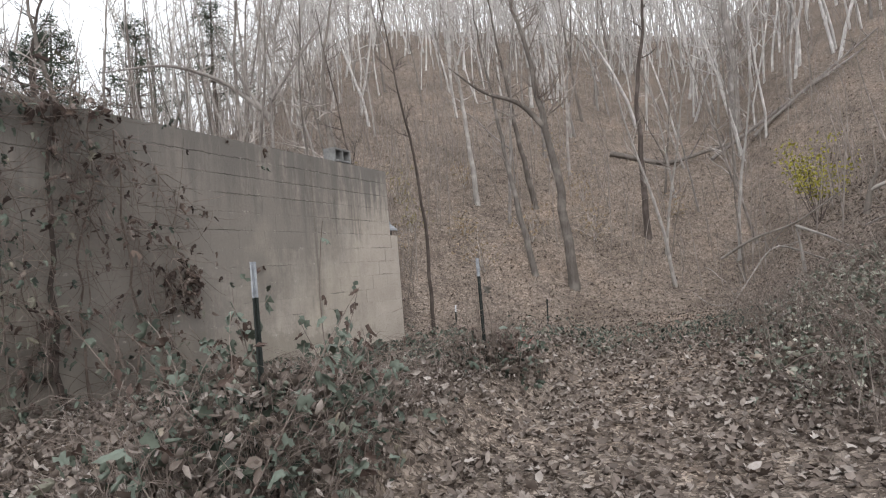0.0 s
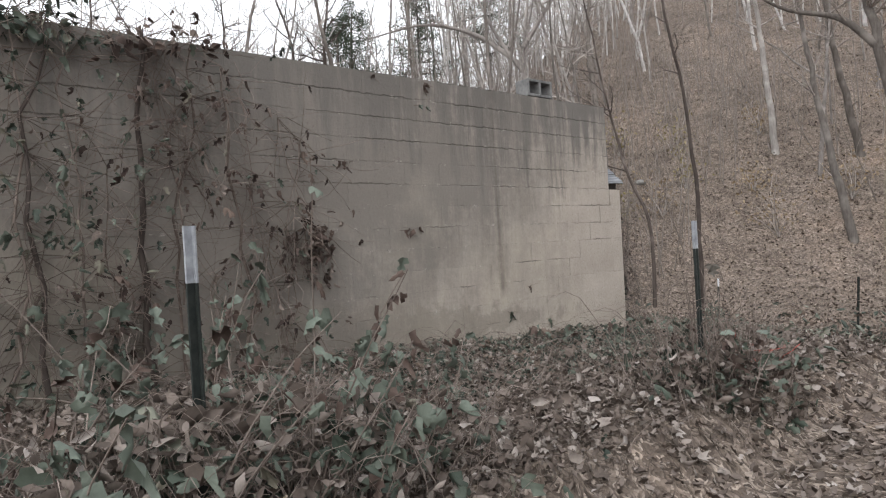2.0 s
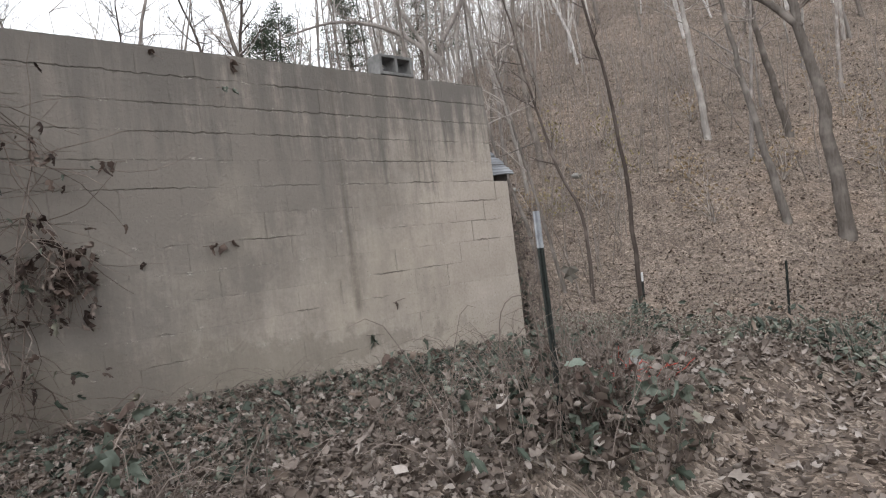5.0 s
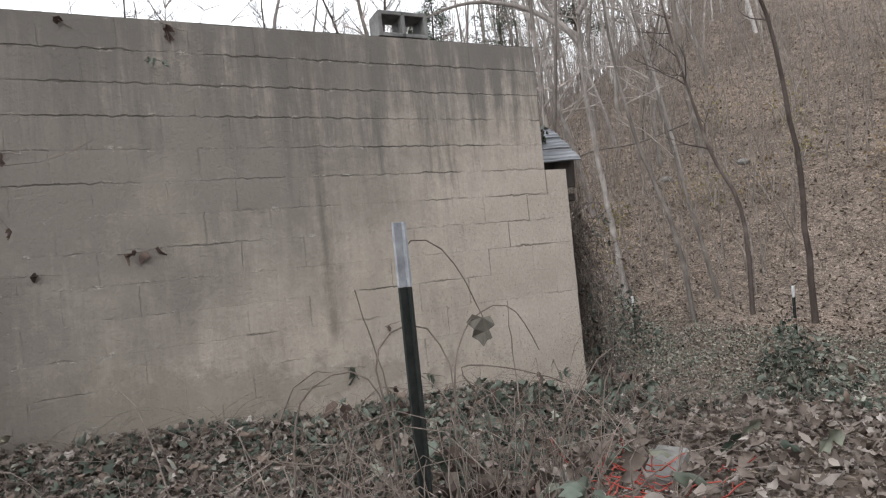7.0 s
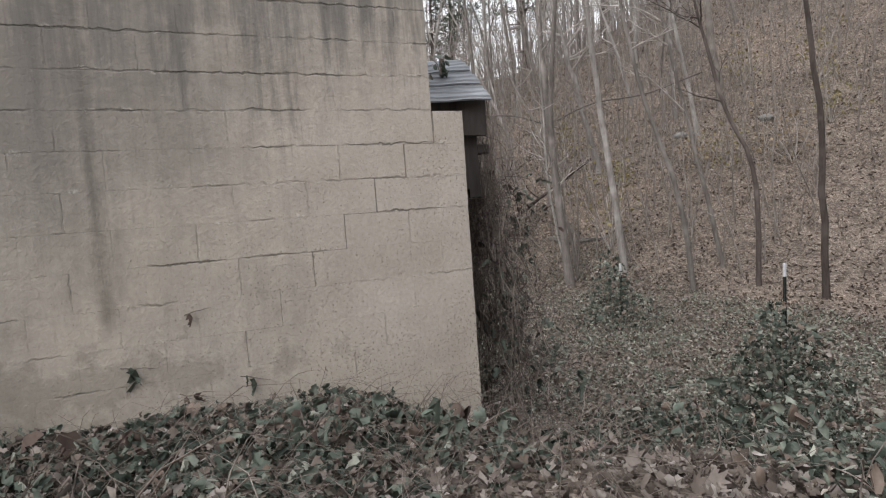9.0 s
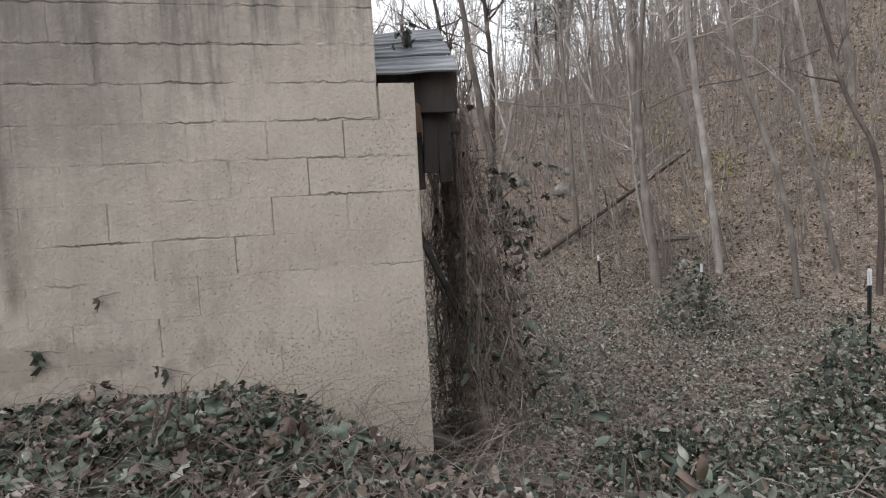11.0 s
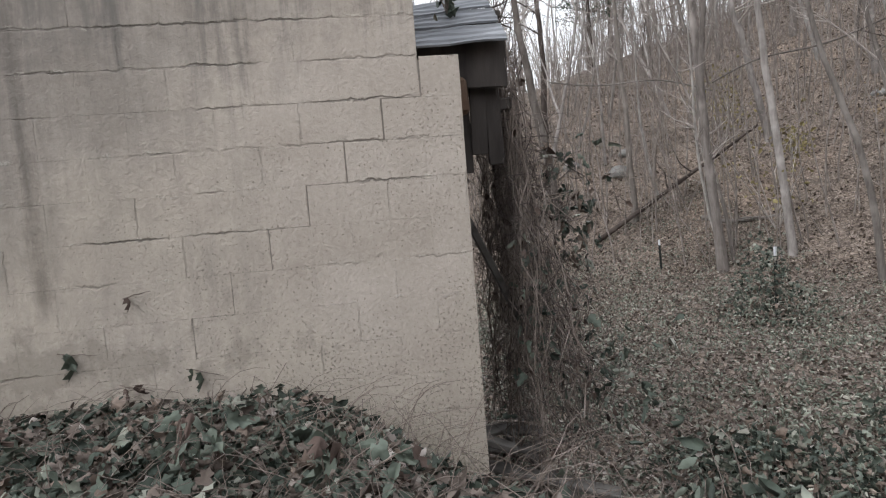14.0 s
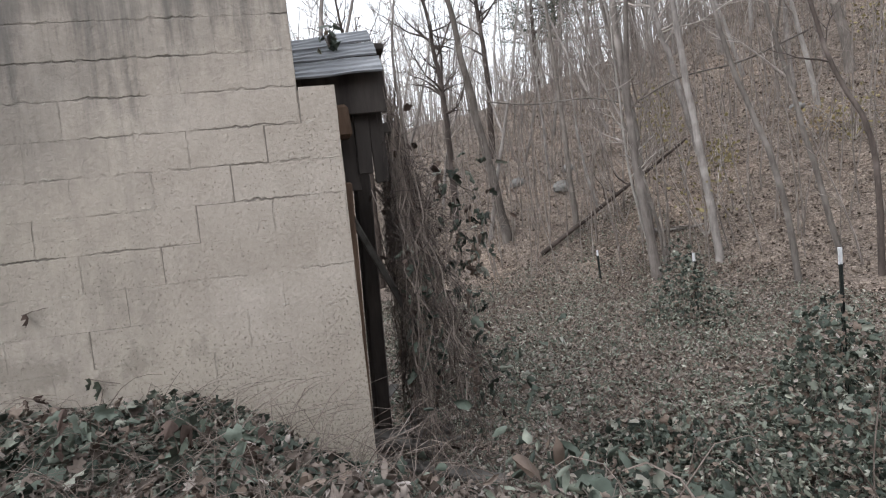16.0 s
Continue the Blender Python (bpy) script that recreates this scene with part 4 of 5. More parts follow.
def arcs(tubes, pos, tall, reach, r, radius=0.004, sides=3, steps=6):
    """Arching stems: up from the ground and over."""
    for p in pos:
        a = r.uniform(0, 6.28)
        h, w = tall * r.uniform(0.4, 1.2), reach * r.uniform(0.3, 1.3)
        t = np.linspace(0, 1, steps)[:, None]
        d = np.array([[math.cos(a), math.sin(a), 0]])
        line = p[None] + d * w * t + np.array([[0, 0, 1]]) * h * (4 * t * (1 - 0.62 * t)) / 1.61
        line += np.cumsum(r.normal(0, 0.02 * reach, (steps, 3)), axis=0) * (t > 0)
        line[0, 2] -= 0.03
        tubes.add(line, np.linspace(radius, radius * 0.35, steps) * r.uniform(0.7, 1.5), sides)


def lifted(p, r, lo=0.0, hi=1.0):
    p[:, 2] += mound(p[:, 0], p[:, 1]) * r.uniform(lo, hi, len(p)) + r.uniform(0.0, 0.05, len(p))
    return p


r = np.random.default_rng(51)
# ivy over the bank before the wall
p = lifted(scatter(13000, 0.03, 1.9, -5.2, 0.35, r, lambda x, y: step(1.75, 1.1, x) * (0.35 + 0.65 * step(-3.2, -1.6, y)) * step(0.4, -0.1, y)), r)
half = len(p) // 2
tagged(leaves("ivy_bank", p[:half], r.uniform(0.03, 0.095, half), M_BANK, "wilt", 1.0, r, None, 1.2), "grey-green trailing ivy on the bank at the wall's foot", "ivy", kind="stuff")
tagged(leaves("ivy_bank", p[half:], r.uniform(0.03, 0.078, len(p) - half), M_BANK, "fold", 1.2, r, None, 0.9), "grey-green folded ivy leaves on the bank", "ivy", kind="stuff")
p = lifted(scatter(15000, 0.02, 2.6, -6.8, 0.4, r, lambda x, y: np.where((x < 1.5) & (y > -2.2), 0.8, 1.0)), r)
tagged(leaves("leaf_litter", p, r.uniform(0.025, 0.06, len(p)), M_LITTER, "fold", 0.9, r), "brown dead leaves caught in the bank's ivy", "leaf litter", kind="stuff")
t = Tubes(3)
p = scatter(1300, 0.05, 2.0, -5.5, 0.3, r)
arcs(t, p, 0.2, 0.5, r, 0.002)
tagged(t.make("ivy_stems", M_VINE), "thin brown trailing stems at the wall's foot", "vines", kind="stuff")

# green cover of the field past the wall
p = lifted(scatter(125000, -14, 3.0, 0.3, 9.5, r, lambda x, y: (0.3 + 0.7 * step(-0.35, 0.3, ripple(x * 0.9 + 1.3, y * 1.1))) * step(-1.6, 0.4, -0.6 * x + 0.8 * y + 0.9) * np.clip(1.25 - 0.07 * np.hypot(x - 2, y), 0.3, 1) * step(3.3, 2.0, x - 0.12 * y)), r, 0.1, 1.1)
tagged(leaves("field_ivy", p, r.uniform(0.028, 0.066, len(p)), M_FIELD, "limp", 0.85, r, None, 0.4), "grey-green ivy covering the low field", "ivy", kind="stuff")
p = lifted(scatter(34000, -14, 3.2, 0.3, 9.5, r), r, 0.0, 1.2)
tagged(leaves("leaf_litter", p, r.uniform(0.03, 0.068, len(p)), M_LITTER, "curl", 0.5, r), "brown leaves among the field's ivy", "leaf litter", kind="stuff")
t = Tubes(3)
arcs(t, scatter(1500, -9, 2.3, 0.6, 8, r), 0.22, 0.5, r, 0.0025)
tagged(t.make("field_stems", M_VINE), "thin dry stems standing in the field", "stems", kind="stuff")

for cx, cy, cw in [(-6.0, 5.95, 0.4), (-1.05, 4.05, 0.36), (-0.1, 3.2, 0.55), (1.9, 1.2, 0.42), (-1.0, 2.3, 0.45)]:
    x, y = cx + r.normal(0, cw * 0.85, 1100), cy + r.normal(0, cw * 0.85, 1100)
    p = lifted(np.stack([x, y, height(x, y)], 1), r, 0.0, 1.35)
    cl = new("ivy_clump")
    cl.location = (cx, cy, float(height(cx, cy)))
    leaves("foliage", p - np.array(cl.location), r.uniform(0.035, 0.09, len(p)), M_BANK, "fold", 0.8, r, cl, 1.0)
    for q in (p - np.array(cl.location))[:8] * [1, 1, 0]:
        t = Tubes(3)
        arcs(t, [q], 0.75, 0.3, r, 0.003)
        t.make("stem", M_VINE, cl)
    tagged(cl, "clump of grey-green ivy standing in the field", "ivy", "ivy clumps")

# weeds between the path and the slope's foot
t = Tubes(3)
weeds = scatter(1500, 0.6, 6.5, 0.2, 11, r, lambda x, y: 0.25 + 0.75 * step(-0.2, 0.4, ripple(x * 0.8, y * 0.7 + 2)))
arcs(t, weeds, 0.42, 0.3, r, 0.0032)
tagged(t.make("weed_stems", M_VINE), "thin dry weed stems beyond the fence", "weeds", kind="stuff")
p = weeds[r.integers(0, len(weeds), 5200)] + r.normal(0, 1, (5200, 3)) * [0.16, 0.16, 0]
p[:, 2] = height(p[:, 0], p[:, 1]) + r.uniform(0.02, 0.38, len(p))
tagged(leaves("weed_leaves", p, r.uniform(0.035, 0.08, len(p)), M_BANK, "limp", 0.8, r, None, 0.6), "grey-green leaves on the weeds beyond the fence", "weeds", kind="stuff")

# heap of brambles along the path's far side
p = lifted(scatter(21000, 4.4, 12, -3.6, 8, r, lambda x, y: step(4.6, 5.6, x) * step(-3.4, -2.0, y) * (0.2 + 0.8 * step(5.0, 2.5, y)) * (0.25 + 0.75 * step(8.6, 6.8, x))), r, 0.2, 1.1)
tagged(leaves("bramble_leaves", p, r.uniform(0.04, 0.10, len(p)), M_FIELD, "fold", 1.0, r, None, 0.7), "grey-green leaves over a bramble heap", "brambles", kind="stuff")
p = lifted(scatter(20000, 4.3, 12, -3.8, 8, r, lambda x, y: step(4.4, 5.2, x)), r, 0.0, 1.15)
tagged(leaves("leaf_litter", p, r.uniform(0.04, 0.09, len(p)), M_LITTER, "curl", 0.8, r), "dead leaves caught in the bramble heap", "leaf litter", kind="stuff")
t = Tubes(3)
arcs(t, scatter(3400, 4.7, 11, -3.6, 7, r, lambda x, y: step(4.9, 5.7, x + 0.15 * y + 0.3)), 0.85, 0.75, r, 0.0035)
tagged(t.make("bramble_stems", M_VINE), "tangled brown bramble stems", "brambles", kind="stuff")
t = Tubes(3)
arcs(t, scatter(420, 5.9, 7.8, -4.6, -2.4, r), 0.7, 1.0, r, 0.0035)
tagged(t.make("bramble_stems", M_VINE), "long arching dry brambles beside the path", "brambles", kind="stuff")

# tangle along the fence, between path and wall
def beside_fence(n, r):
    y = r.uniform(-6.9, -0.6, n)
    x = np.clip(2.42 + 0.22 * r.normal(0, 1, n), 1.9, 2.8)
    return np.stack([x, y, height(x, y)], 1)


near_posts = lambda q: np.exp(-((q[:, 1] + 5.75) / 0.75) ** 2) + 0.55 * np.exp(-((q[:, 1] + 2.3) / 0.45) ** 2) + 0.02
q = beside_fence(2800, r)
q = q[r.random(len(q)) < near_posts(q)]
t = Tubes(3)
arcs(t, q, 0.55, 0.5, r, 0.0026)
tagged(t.make("fence_brambles", M_VINE), "brown brambles tangled along the fence line", "brambles", kind="stuff")
q = beside_fence(9000, r)
q = q[r.random(len(q)) < near_posts(q)]
q[:, 2] += r.uniform(0.02, 0.45, len(q)) * (0.4 + 0.6 * np.exp(-((q[:, 1] + 5.75) / 1.0) ** 2) + 0.3)
k = len(q) * 4 // 5
tagged(leaves("fence_leaves", q[:k], r.uniform(0.04, 0.09, k), M_LITTER, "curl", 0.9, r), "dead brown leaves hanging in the fence brambles", "leaves", kind="stuff")
tagged(leaves("fence_leaves", q[k:], r.uniform(0.05, 0.11, len(q) - k), M_IVY, "wilt", 0.8, r, None, 0.8), "green leaves in the fence brambles", "leaves", kind="stuff")


# ---- tall wilted plants at the first post ----
def wilted_plant(x, y, tall, n, seed, spread=0.35):
    r = np.random.default_rng(seed)
    ob = new("wilted_plant")
    z = float(height(x, y))
    ob.location = (x, y, z)
    for i in range(n):
        a = r.uniform(0, 6.28)
        line = wander((r.normal(0, 0.08), r.normal(0, 0.08), -0.03), (0.25 * math.cos(a), 0.25 * math.sin(a), 1), tall * r.uniform(0.8, 1.3), 10, 0.09, r, (0.10 * math.cos(a) * spread, 0.10 * math.sin(a) * spread, -0.05))
        t = Tubes(5)
        t.add(line, np.linspace(0.0055, 0.002, 11))
        st = t.make("stem", M_VINE, ob)
        for j in range(3, 11):
            for _ in range(2):
                if r.random() < 0.7:
                    spot = line[j:j + 1] + r.normal(0, 0.025, (1, 3))
                    leaves("leaf", spot, np.array([r.uniform(0.045, 0.10)]), (M_BANK, M_WILT, M_IVY, M_WILT, M_DRY)[int(r.integers(0, 5))], ("wilt", "fold", "wilt")[int(r.integers(0, 3))], 0.6, r, st, 1.2)
    return tagged(ob, "tall wilted green plant with limp hanging leaves", "plant", "wilted plants by the fence")


for i, (x, y, h, n) in enumerate([(2.45, -5.50, 1.15, 5), (2.60, -5.95, 1.05, 5), (2.2, -5.3, 1.0, 5), (2.72, -5.40, 0.85, 4), (2.3, -6.2, 1.0, 4), (2.1, -5.8, 1.15, 4), (2.78, -5.8, 0.6, 4), (2.4, -4.9, 0.75, 4), (2.65, -6.4, 0.8, 3), (2.1, -4.7, 0.6, 3), (1.9, -5.4, 0.9, 4),
                                  (2.55, -2.25, 0.55, 3), (2.2, -2.0, 0.45, 3), (0.9, -1.2, 0.35, 3), (1.2, -0.7, 0.3, 3), (0.6, -1.9, 0.4, 2)]):
    wilted_plant(x, y, h, n, 300 + i)


# ---- vines on the wall ----
def wall_vine(y, z0, z1, seed, thick, leaf_mat, n_leaves, sway=0.25, size=(0.035, 0.085)):
    r = np.random.default_rng(seed)
    ob = new("wall_vine")
    ob.location = (0.03, y, 0)
    steps = 14
    zz = np.linspace(z0, z1, steps)
    yy = np.cumsum(r.normal(0, sway / steps * 2.2, steps))
    xx = np.abs(r.normal(0.02, 0.02, steps)) + 0.01
    main = np.stack([xx, yy, zz], 1)
    t = Tubes(6)
    t.add(main, np.linspace(thick, thick * 0.4, steps))
    t.make("stem", M_VINE if thick < 0.02 else M_BARK_DARK, ob)
    tw, spots = Tubes(3), []
    for _ in range(max(30, n_leaves * 2 // 3)):
        k = int(r.integers(2, steps))
        s = wander(main[k], (r.uniform(0.0, 0.7), r.normal(0, 1), r.normal(-0.35, 0.6)), r.uniform(0.25, 0.95), 6, 0.22, r, (0, 0, -0.05))
        s[:, 0] = np.clip(s[:, 0], 0.004, 0.32)
        tw.add(s, np.linspace(0.0035, 0.0012, 7))
        spots.extend(s[2:])
    tagged(tw.make("twig_tangle", M_VINE, ob), kind="stuff")
    spots = np.array(spots)
    n_leaves = int(n_leaves * (0.62 if leaf_mat is M_DRY else 0.85))
    pick = spots[r.integers(0, len(spots), n_leaves)] + r.normal(0, 0.02, (n_leaves, 3))
    pick[:, 0] = np.abs(pick[:, 0]) + 0.012
    leaves("foliage", pick, r.uniform(*size, n_leaves), leaf_mat, "wilt", 0.6, r, ob, 1.0)
    return tagged(ob, "half-dead vine clinging to the block wall", "vine", "vines on the wall")


for i, (y, z0, z1, th, mat, n) in enumerate([(-4.75, 0.4, 2.95, 0.016, M_DRY, 60), (-4.40, 0.45, 2.6, 0.007, M_DRY, 46), (-4.22, 0.5, 1.75, 0.006, M_DRY, 26), (-5.1, 0.3, 3.1, 0.012, M_DRY, 60),
                                             (-5.45, 0.3, 3.12, 0.030, M_DRY, 60), (-5.75, 0.3, 3.1, 0.012, M_IVY, 80), (-6.05, 0.3, 3.12, 0.02, M_IVY, 110), (-6.35, 0.3, 3.1, 0.012, M_IVY, 120), (-6.7, 0.3, 3.1, 0.012, M_IVY, 120), (-7.0, 0.3, 3.1, 0.012, M_IVY, 120),
                                             (-4.6, 1.2, 3.0, 0.006, M_DRY, 70), (-4.30, 1.3, 2.4, 0.005, M_DRY, 30), (-4.5, 0.4, 2.2, 0.006, M_IVY, 40), (-5.0, 0.3, 1.4, 0.006, M_IVY, 60), (-5.4, 0.3, 1.5, 0.006, M_IVY, 60), (-4.95, 1.9, 3.05, 0.006, M_DRY, 80), (-5.25, 1.2, 3.05, 0.007, M_IVY, 60), (-5.6, 0.9, 2.4, 0.007, M_DRY, 50)]):
    wall_vine(y, z0, z1, 500 + i, th, mat, n)

# a thick cluster of withered leaves hanging against the wall
r = np.random.default_rng(77)
cluster = new("withered_cluster")
cluster.location = (0.05, -4.18, 1.58)
q = r.normal(0, 1, (70, 3)) * [0.035, 0.13, 0.11]
q[:, 0] = np.abs(q[:, 0])
leaves("withered_leaves", q, r.uniform(0.06, 0.12, 70), M_DRY, "wilt", 0.7, r, cluster, 1.0)
t = Tubes(4)
for _ in range(9):
    t.add(wander((0.01, r.normal(0, 0.06), 0.15), (0.1, r.normal(0, 0.6), -1), 0.45, 6, 0.15, r), np.linspace(0.004, 0.0015, 7))
t.make("stems", M_VINE, cluster)
tagged(cluster, "cluster of dark withered leaves hanging on the wall", "vine", "vines on the wall")


def stray_leaf(y, z, n, seed, mat, label, size=0.085):
    r = np.random.default_rng(seed)
    ob = new("stray_vine")
    ob.location = (0.012, y, z)
    t = Tubes(4)
    l = wander((0, 0, 0), (0.15, 1, -0.1), 0.10 + 0.04 * n, 5, 0.2, r)
    l[:, 0] = np.clip(l[:, 0], 0.0, 0.05)
    t.add(l, np.linspace(0.003, 0.0015, 6))
    t.make("stem", M_VINE, ob)
    for i in range(n):
        leaves("leaf", l[min(5, 1 + i):min(5, 1 + i) + 1] + [[0.012, 0, 0]], np.array([size * r.uniform(0.7, 1.1)]), mat, "wilt", 0.4, r, ob, 1.3)
    tagged(ob, label, "vine", "vines on the wall")


stray_leaf(-3.30, 1.68, 4, 1, M_DRY, "sprig of dark dead leaves on the bare wall")
stray_leaf(-3.90, 2.29, 2, 2, M_DRY, "dead leaf clinging to the wall")
stray_leaf(-3.06, 2.84, 3, 3, M_WILT, "pale green sprig on the stained wall", 0.06)
stray_leaf(-1.70, 1.03, 1, 4, M_DRY, "small dark leaf stuck to the wall", 0.06)
stray_leaf(-2.02, 0.80, 2, 5, M_IVY, "ivy sprig at the wall's foot", 0.10)
stray_leaf(-1.76, 0.62, 2, 6, M_DRY, "dark dead leaf low on the wall", 0.09)
stray_leaf(-1.45, 0.66, 2, 7, M_IVY, "ivy sprig low on the wall", 0.08)
stray_leaf(-3.52, 3.08, 1, 8, M_DRY, "dry leaf on the wall's top edge", 0.10)
stray_leaf(-2.95, 3.08, 1, 9, M_DRY, "dry leaf on the wall's top edge", 0.10)

# bent cane with one large dead leaf, beside the second post
r = np.random.default_rng(78)
cane = new("bent_cane")
cane.location = (2.36, -2.44, 0.42)
for pts in ([(-0.02, -0.03, 0), (-0.02, -0.035, 0.6), (-0.015, -0.03, 1.08), (-0.01, 0.0, 1.14), (-0.01, 0.12, 1.08), (-0.02, 0.215, 0.93), (-0.02, 0.235, 0.84)],
            [(0, 0.07, 0), (-0.02, 0.10, 0.55), (-0.03, 0.14, 0.78), (-0.04, 0.22, 0.87), (-0.05, 0.355, 0.885), (-0.06, 0.43, 0.78), (-0.06, 0.46, 0.7)],
            [(0, -0.10, 0), (0, -0.11, 0.6), (0, -0.155, 0.80), (0, -0.115, 0.86), (0, -0.02, 0.877), (0, 0.04, 0.865), (0, 0.10, 0.78), (0, 0.11, 0.2)],
            [(0, -0.42, 0.2), (0, -0.38, 0.66), (0, -0.345, 0.745), (0, -0.21, 0.775), (0, -0.155, 0.73), (0, -0.115, 0.65), (0, -0.09, 0.05)],
            [(-0.02, -0.06, 0), (-0.03, -0.08, 0.6), (-0.03, -0.17, 0.98)], [(-0.04, 0.36, 0), (-0.05, 0.355, 0.6), (-0.05, 0.35, 0.88)],
            [(0, 0.3, 0.0), (0, 0.2, 0.6), (0, 0.1, 0.72), (0, 0.3, 0.68), (0, 0.5, 0.6)]):
    t = Tubes(5)
    t.add(resample(pts, 24) + r.normal(0, 0.0022, (24, 3)), np.linspace(0.0036, 0.0018, 24))
    t.make("stem", M_VINE, cane)
lv, lf = leaf_shape("fold")
leaf = mesh_object("leaf", [Vector((v[0] * 0.10 + 0.015 * v[1] * v[1], v[1] * 0.09, v[2] * 0.10)) for v in lv], [tuple(int(k) for k in f) for f in lf], M_DEADLEAF, cane)
leaf.matrix_basis = pose(-0.02, 0.235, 0.845, -96, 6, 40)
tagged(cane, "bent dry canes with one large dead leaf", "plant")

# scrap of red netting in the brush
net = new("red_netting")
net.location = (2.12, -1.42, float(height(2.12, -1.42)) + 0.05)
t = Tubes(3)
for _ in range(70):
    t.add(wander(r.normal(0, 1, 3) * [0.13, 0.14, 0.03], r.normal(0, 1, 3) * [1, 1, 0.3], 0.2, 5, 0.35, r), np.full(6, 0.0032))
t.make("mesh", M_RED, net)
tagged(net, "faded red plastic netting caught in the brambles", "netting")

# leafy growth on top of the wall
r = np.random.default_rng(71)
for i, (y0, y1, n) in enumerate([(-7.1, -5.7, 170), (-5.6, -4.8, 50)]):
    ob = new("top_growth")
    ob.location = (-0.05, (y0 + y1) / 2, 3.1)
    q = np.stack([r.normal(0.02, 0.10, n), r.uniform(y0, y1, n) - (y0 + y1) / 2, np.abs(r.normal(0, 0.06, n)) - 0.12 * (r.random(n) < 0.5)], 1)
    q[:, 0] = np.where(q[:, 2] < 0, np.abs(q[:, 0]) + 0.06, q[:, 0])
    leaves("foliage", q, r.uniform(0.05, 0.10, n), M_IVY if i == 0 else M_DRY, "droop", 0.8, r, ob, 0.7)
    t = Tubes(3)
    arcs(t, q[:60], 0.15, 0.35, r, 0.003)
    tagged(t.make("twig_tangle", M_VINE, ob), kind="stuff")
    tagged(ob, "leafy vine growth spilling over the wall's top", "vine", "vines on the wall")


# ---- curtain of vines at the open end ----
r = np.random.default_rng(81)
curtain = new("vine_curtain")
curtain.location = (-0.6, 0.5, 0)
t, dark = Tubes(4), Tubes(3)
lines = []
for i in range(250):
    u = r.random() ** 1.1
    top = np.array([-0.25 - 1.25 * u, 0.26 + 0.12 * r.random() + 0.30 * u * r.random(), 2.2 + r.normal(0, 0.06) - 0.5 * r.random() ** 2 - 0.3 * u])
    n = 16
    tt = np.linspace(0, 1, n)[:, None]
    foot = np.array([top[0] + r.normal(0.0, 0.16), top[1] + r.normal(0.10, 0.13), -0.5 + 1.6 * r.random() ** 3])
    line = top * (1 - tt) + foot * tt + np.cumsum(r.normal(0, 0.07, (n, 3)) * [1, 1, 0.8], axis=0) * (0.35 + 0.8 * tt)
    line[:, 0] = np.minimum(line[:, 0], -0.08 - 0.05 * r.random(n))
    line[:, 1] = np.maximum(line[:, 1], 0.30 + 0.10 * r.random(n))
    t.add(line - [-0.6, 0.5, 0], np.linspace(1, 0.7, n) * (0.0014 + 0.006 * r.random() ** 4), 4)
    lines.append(line)
for i in range(1100):
    l = lines[int(r.integers(0, len(lines)))]
    k = int(r.integers(2, 15))
    w = wander(l[k] - [-0.6, 0.5, 0], (r.normal(), r.normal(), r.normal(-0.2, 0.7)), r.uniform(0.15, 0.6), 6, 0.45, r)
    w[:, 0], w[:, 1] = np.minimum(w[:, 0], 0.58), np.maximum(w[:, 1], -0.26 + 0.08 * r.random(7))
    dark.add(w, np.linspace(0.0026, 0.001, 7), 3)
tagged(t.make("stem_tangle", M_VINE, curtain), kind="stuff")
tagged(dark.make("twig_tangle", M_VINE_DARK, curtain), kind="stuff")
L = np.concatenate([l[1:] for l in lines]) - [-0.6, 0.5, 0]
q = L[r.integers(0, len(L), 110)] + r.normal(0, 0.05, (110, 3))
q[:, 0], q[:, 1] = np.minimum(q[:, 0], 0.5), np.maximum(q[:, 1], -0.32)
leaves("dead_leaves", q, r.uniform(0.03, 0.075, 110), M_DRY, "droop", 0.7, r, curtain, 1.0)
c = np.concatenate([np.array([-1.15, 0.95, 0.95]) + r.normal(0, 1, (85, 3)) * [0.12, 0.12, 0.30], np.array([-0.9, 0.85, 1.5]) + r.normal(0, 1, (40, 3)) * [0.12, 0.12, 0.12], np.array([-0.35, 0.4, 0.7]) + r.normal(0, 1, (40, 3)) * [0.05, 0.06, 0.2], np.array([-0.9, 0.9, 0.15]) + r.normal(0, 1, (110, 3)) * [0.25, 0.25, 0.2]]) - [-0.6, 0.5, 0]
c[:, 0], c[:, 1] = np.minimum(c[:, 0], 0.5), np.maximum(c[:, 1], -0.32)
leaves("green_leaves", c, r.uniform(0.05, 0.11, len(c)), M_BANK, "wilt", 0.7, r, curtain, 1.1)
tagged(curtain, "curtain of dry vines hanging from the ruin's roof edge", "vines")

# sprig on the roof edge
sprig = new("roof_sprig")
sprig.location = (-0.3, 0.02, 2.42)
q = r.normal(0, 1, (14, 3)) * [0.03, 0.035, 0.05] + [0, 0, 0.05]
leaves("foliage", q, r.uniform(0.04, 0.08, 14), M_IVY, "droop", 0.8, r, sprig, 0.8)
t = Tubes(3)
arcs(t, np.zeros((6, 3)), 0.14, 0.12, r, 0.004)
t.make("stems", M_VINE, sprig)
tagged(sprig, "small green ivy sprig on the roof boards", "ivy")


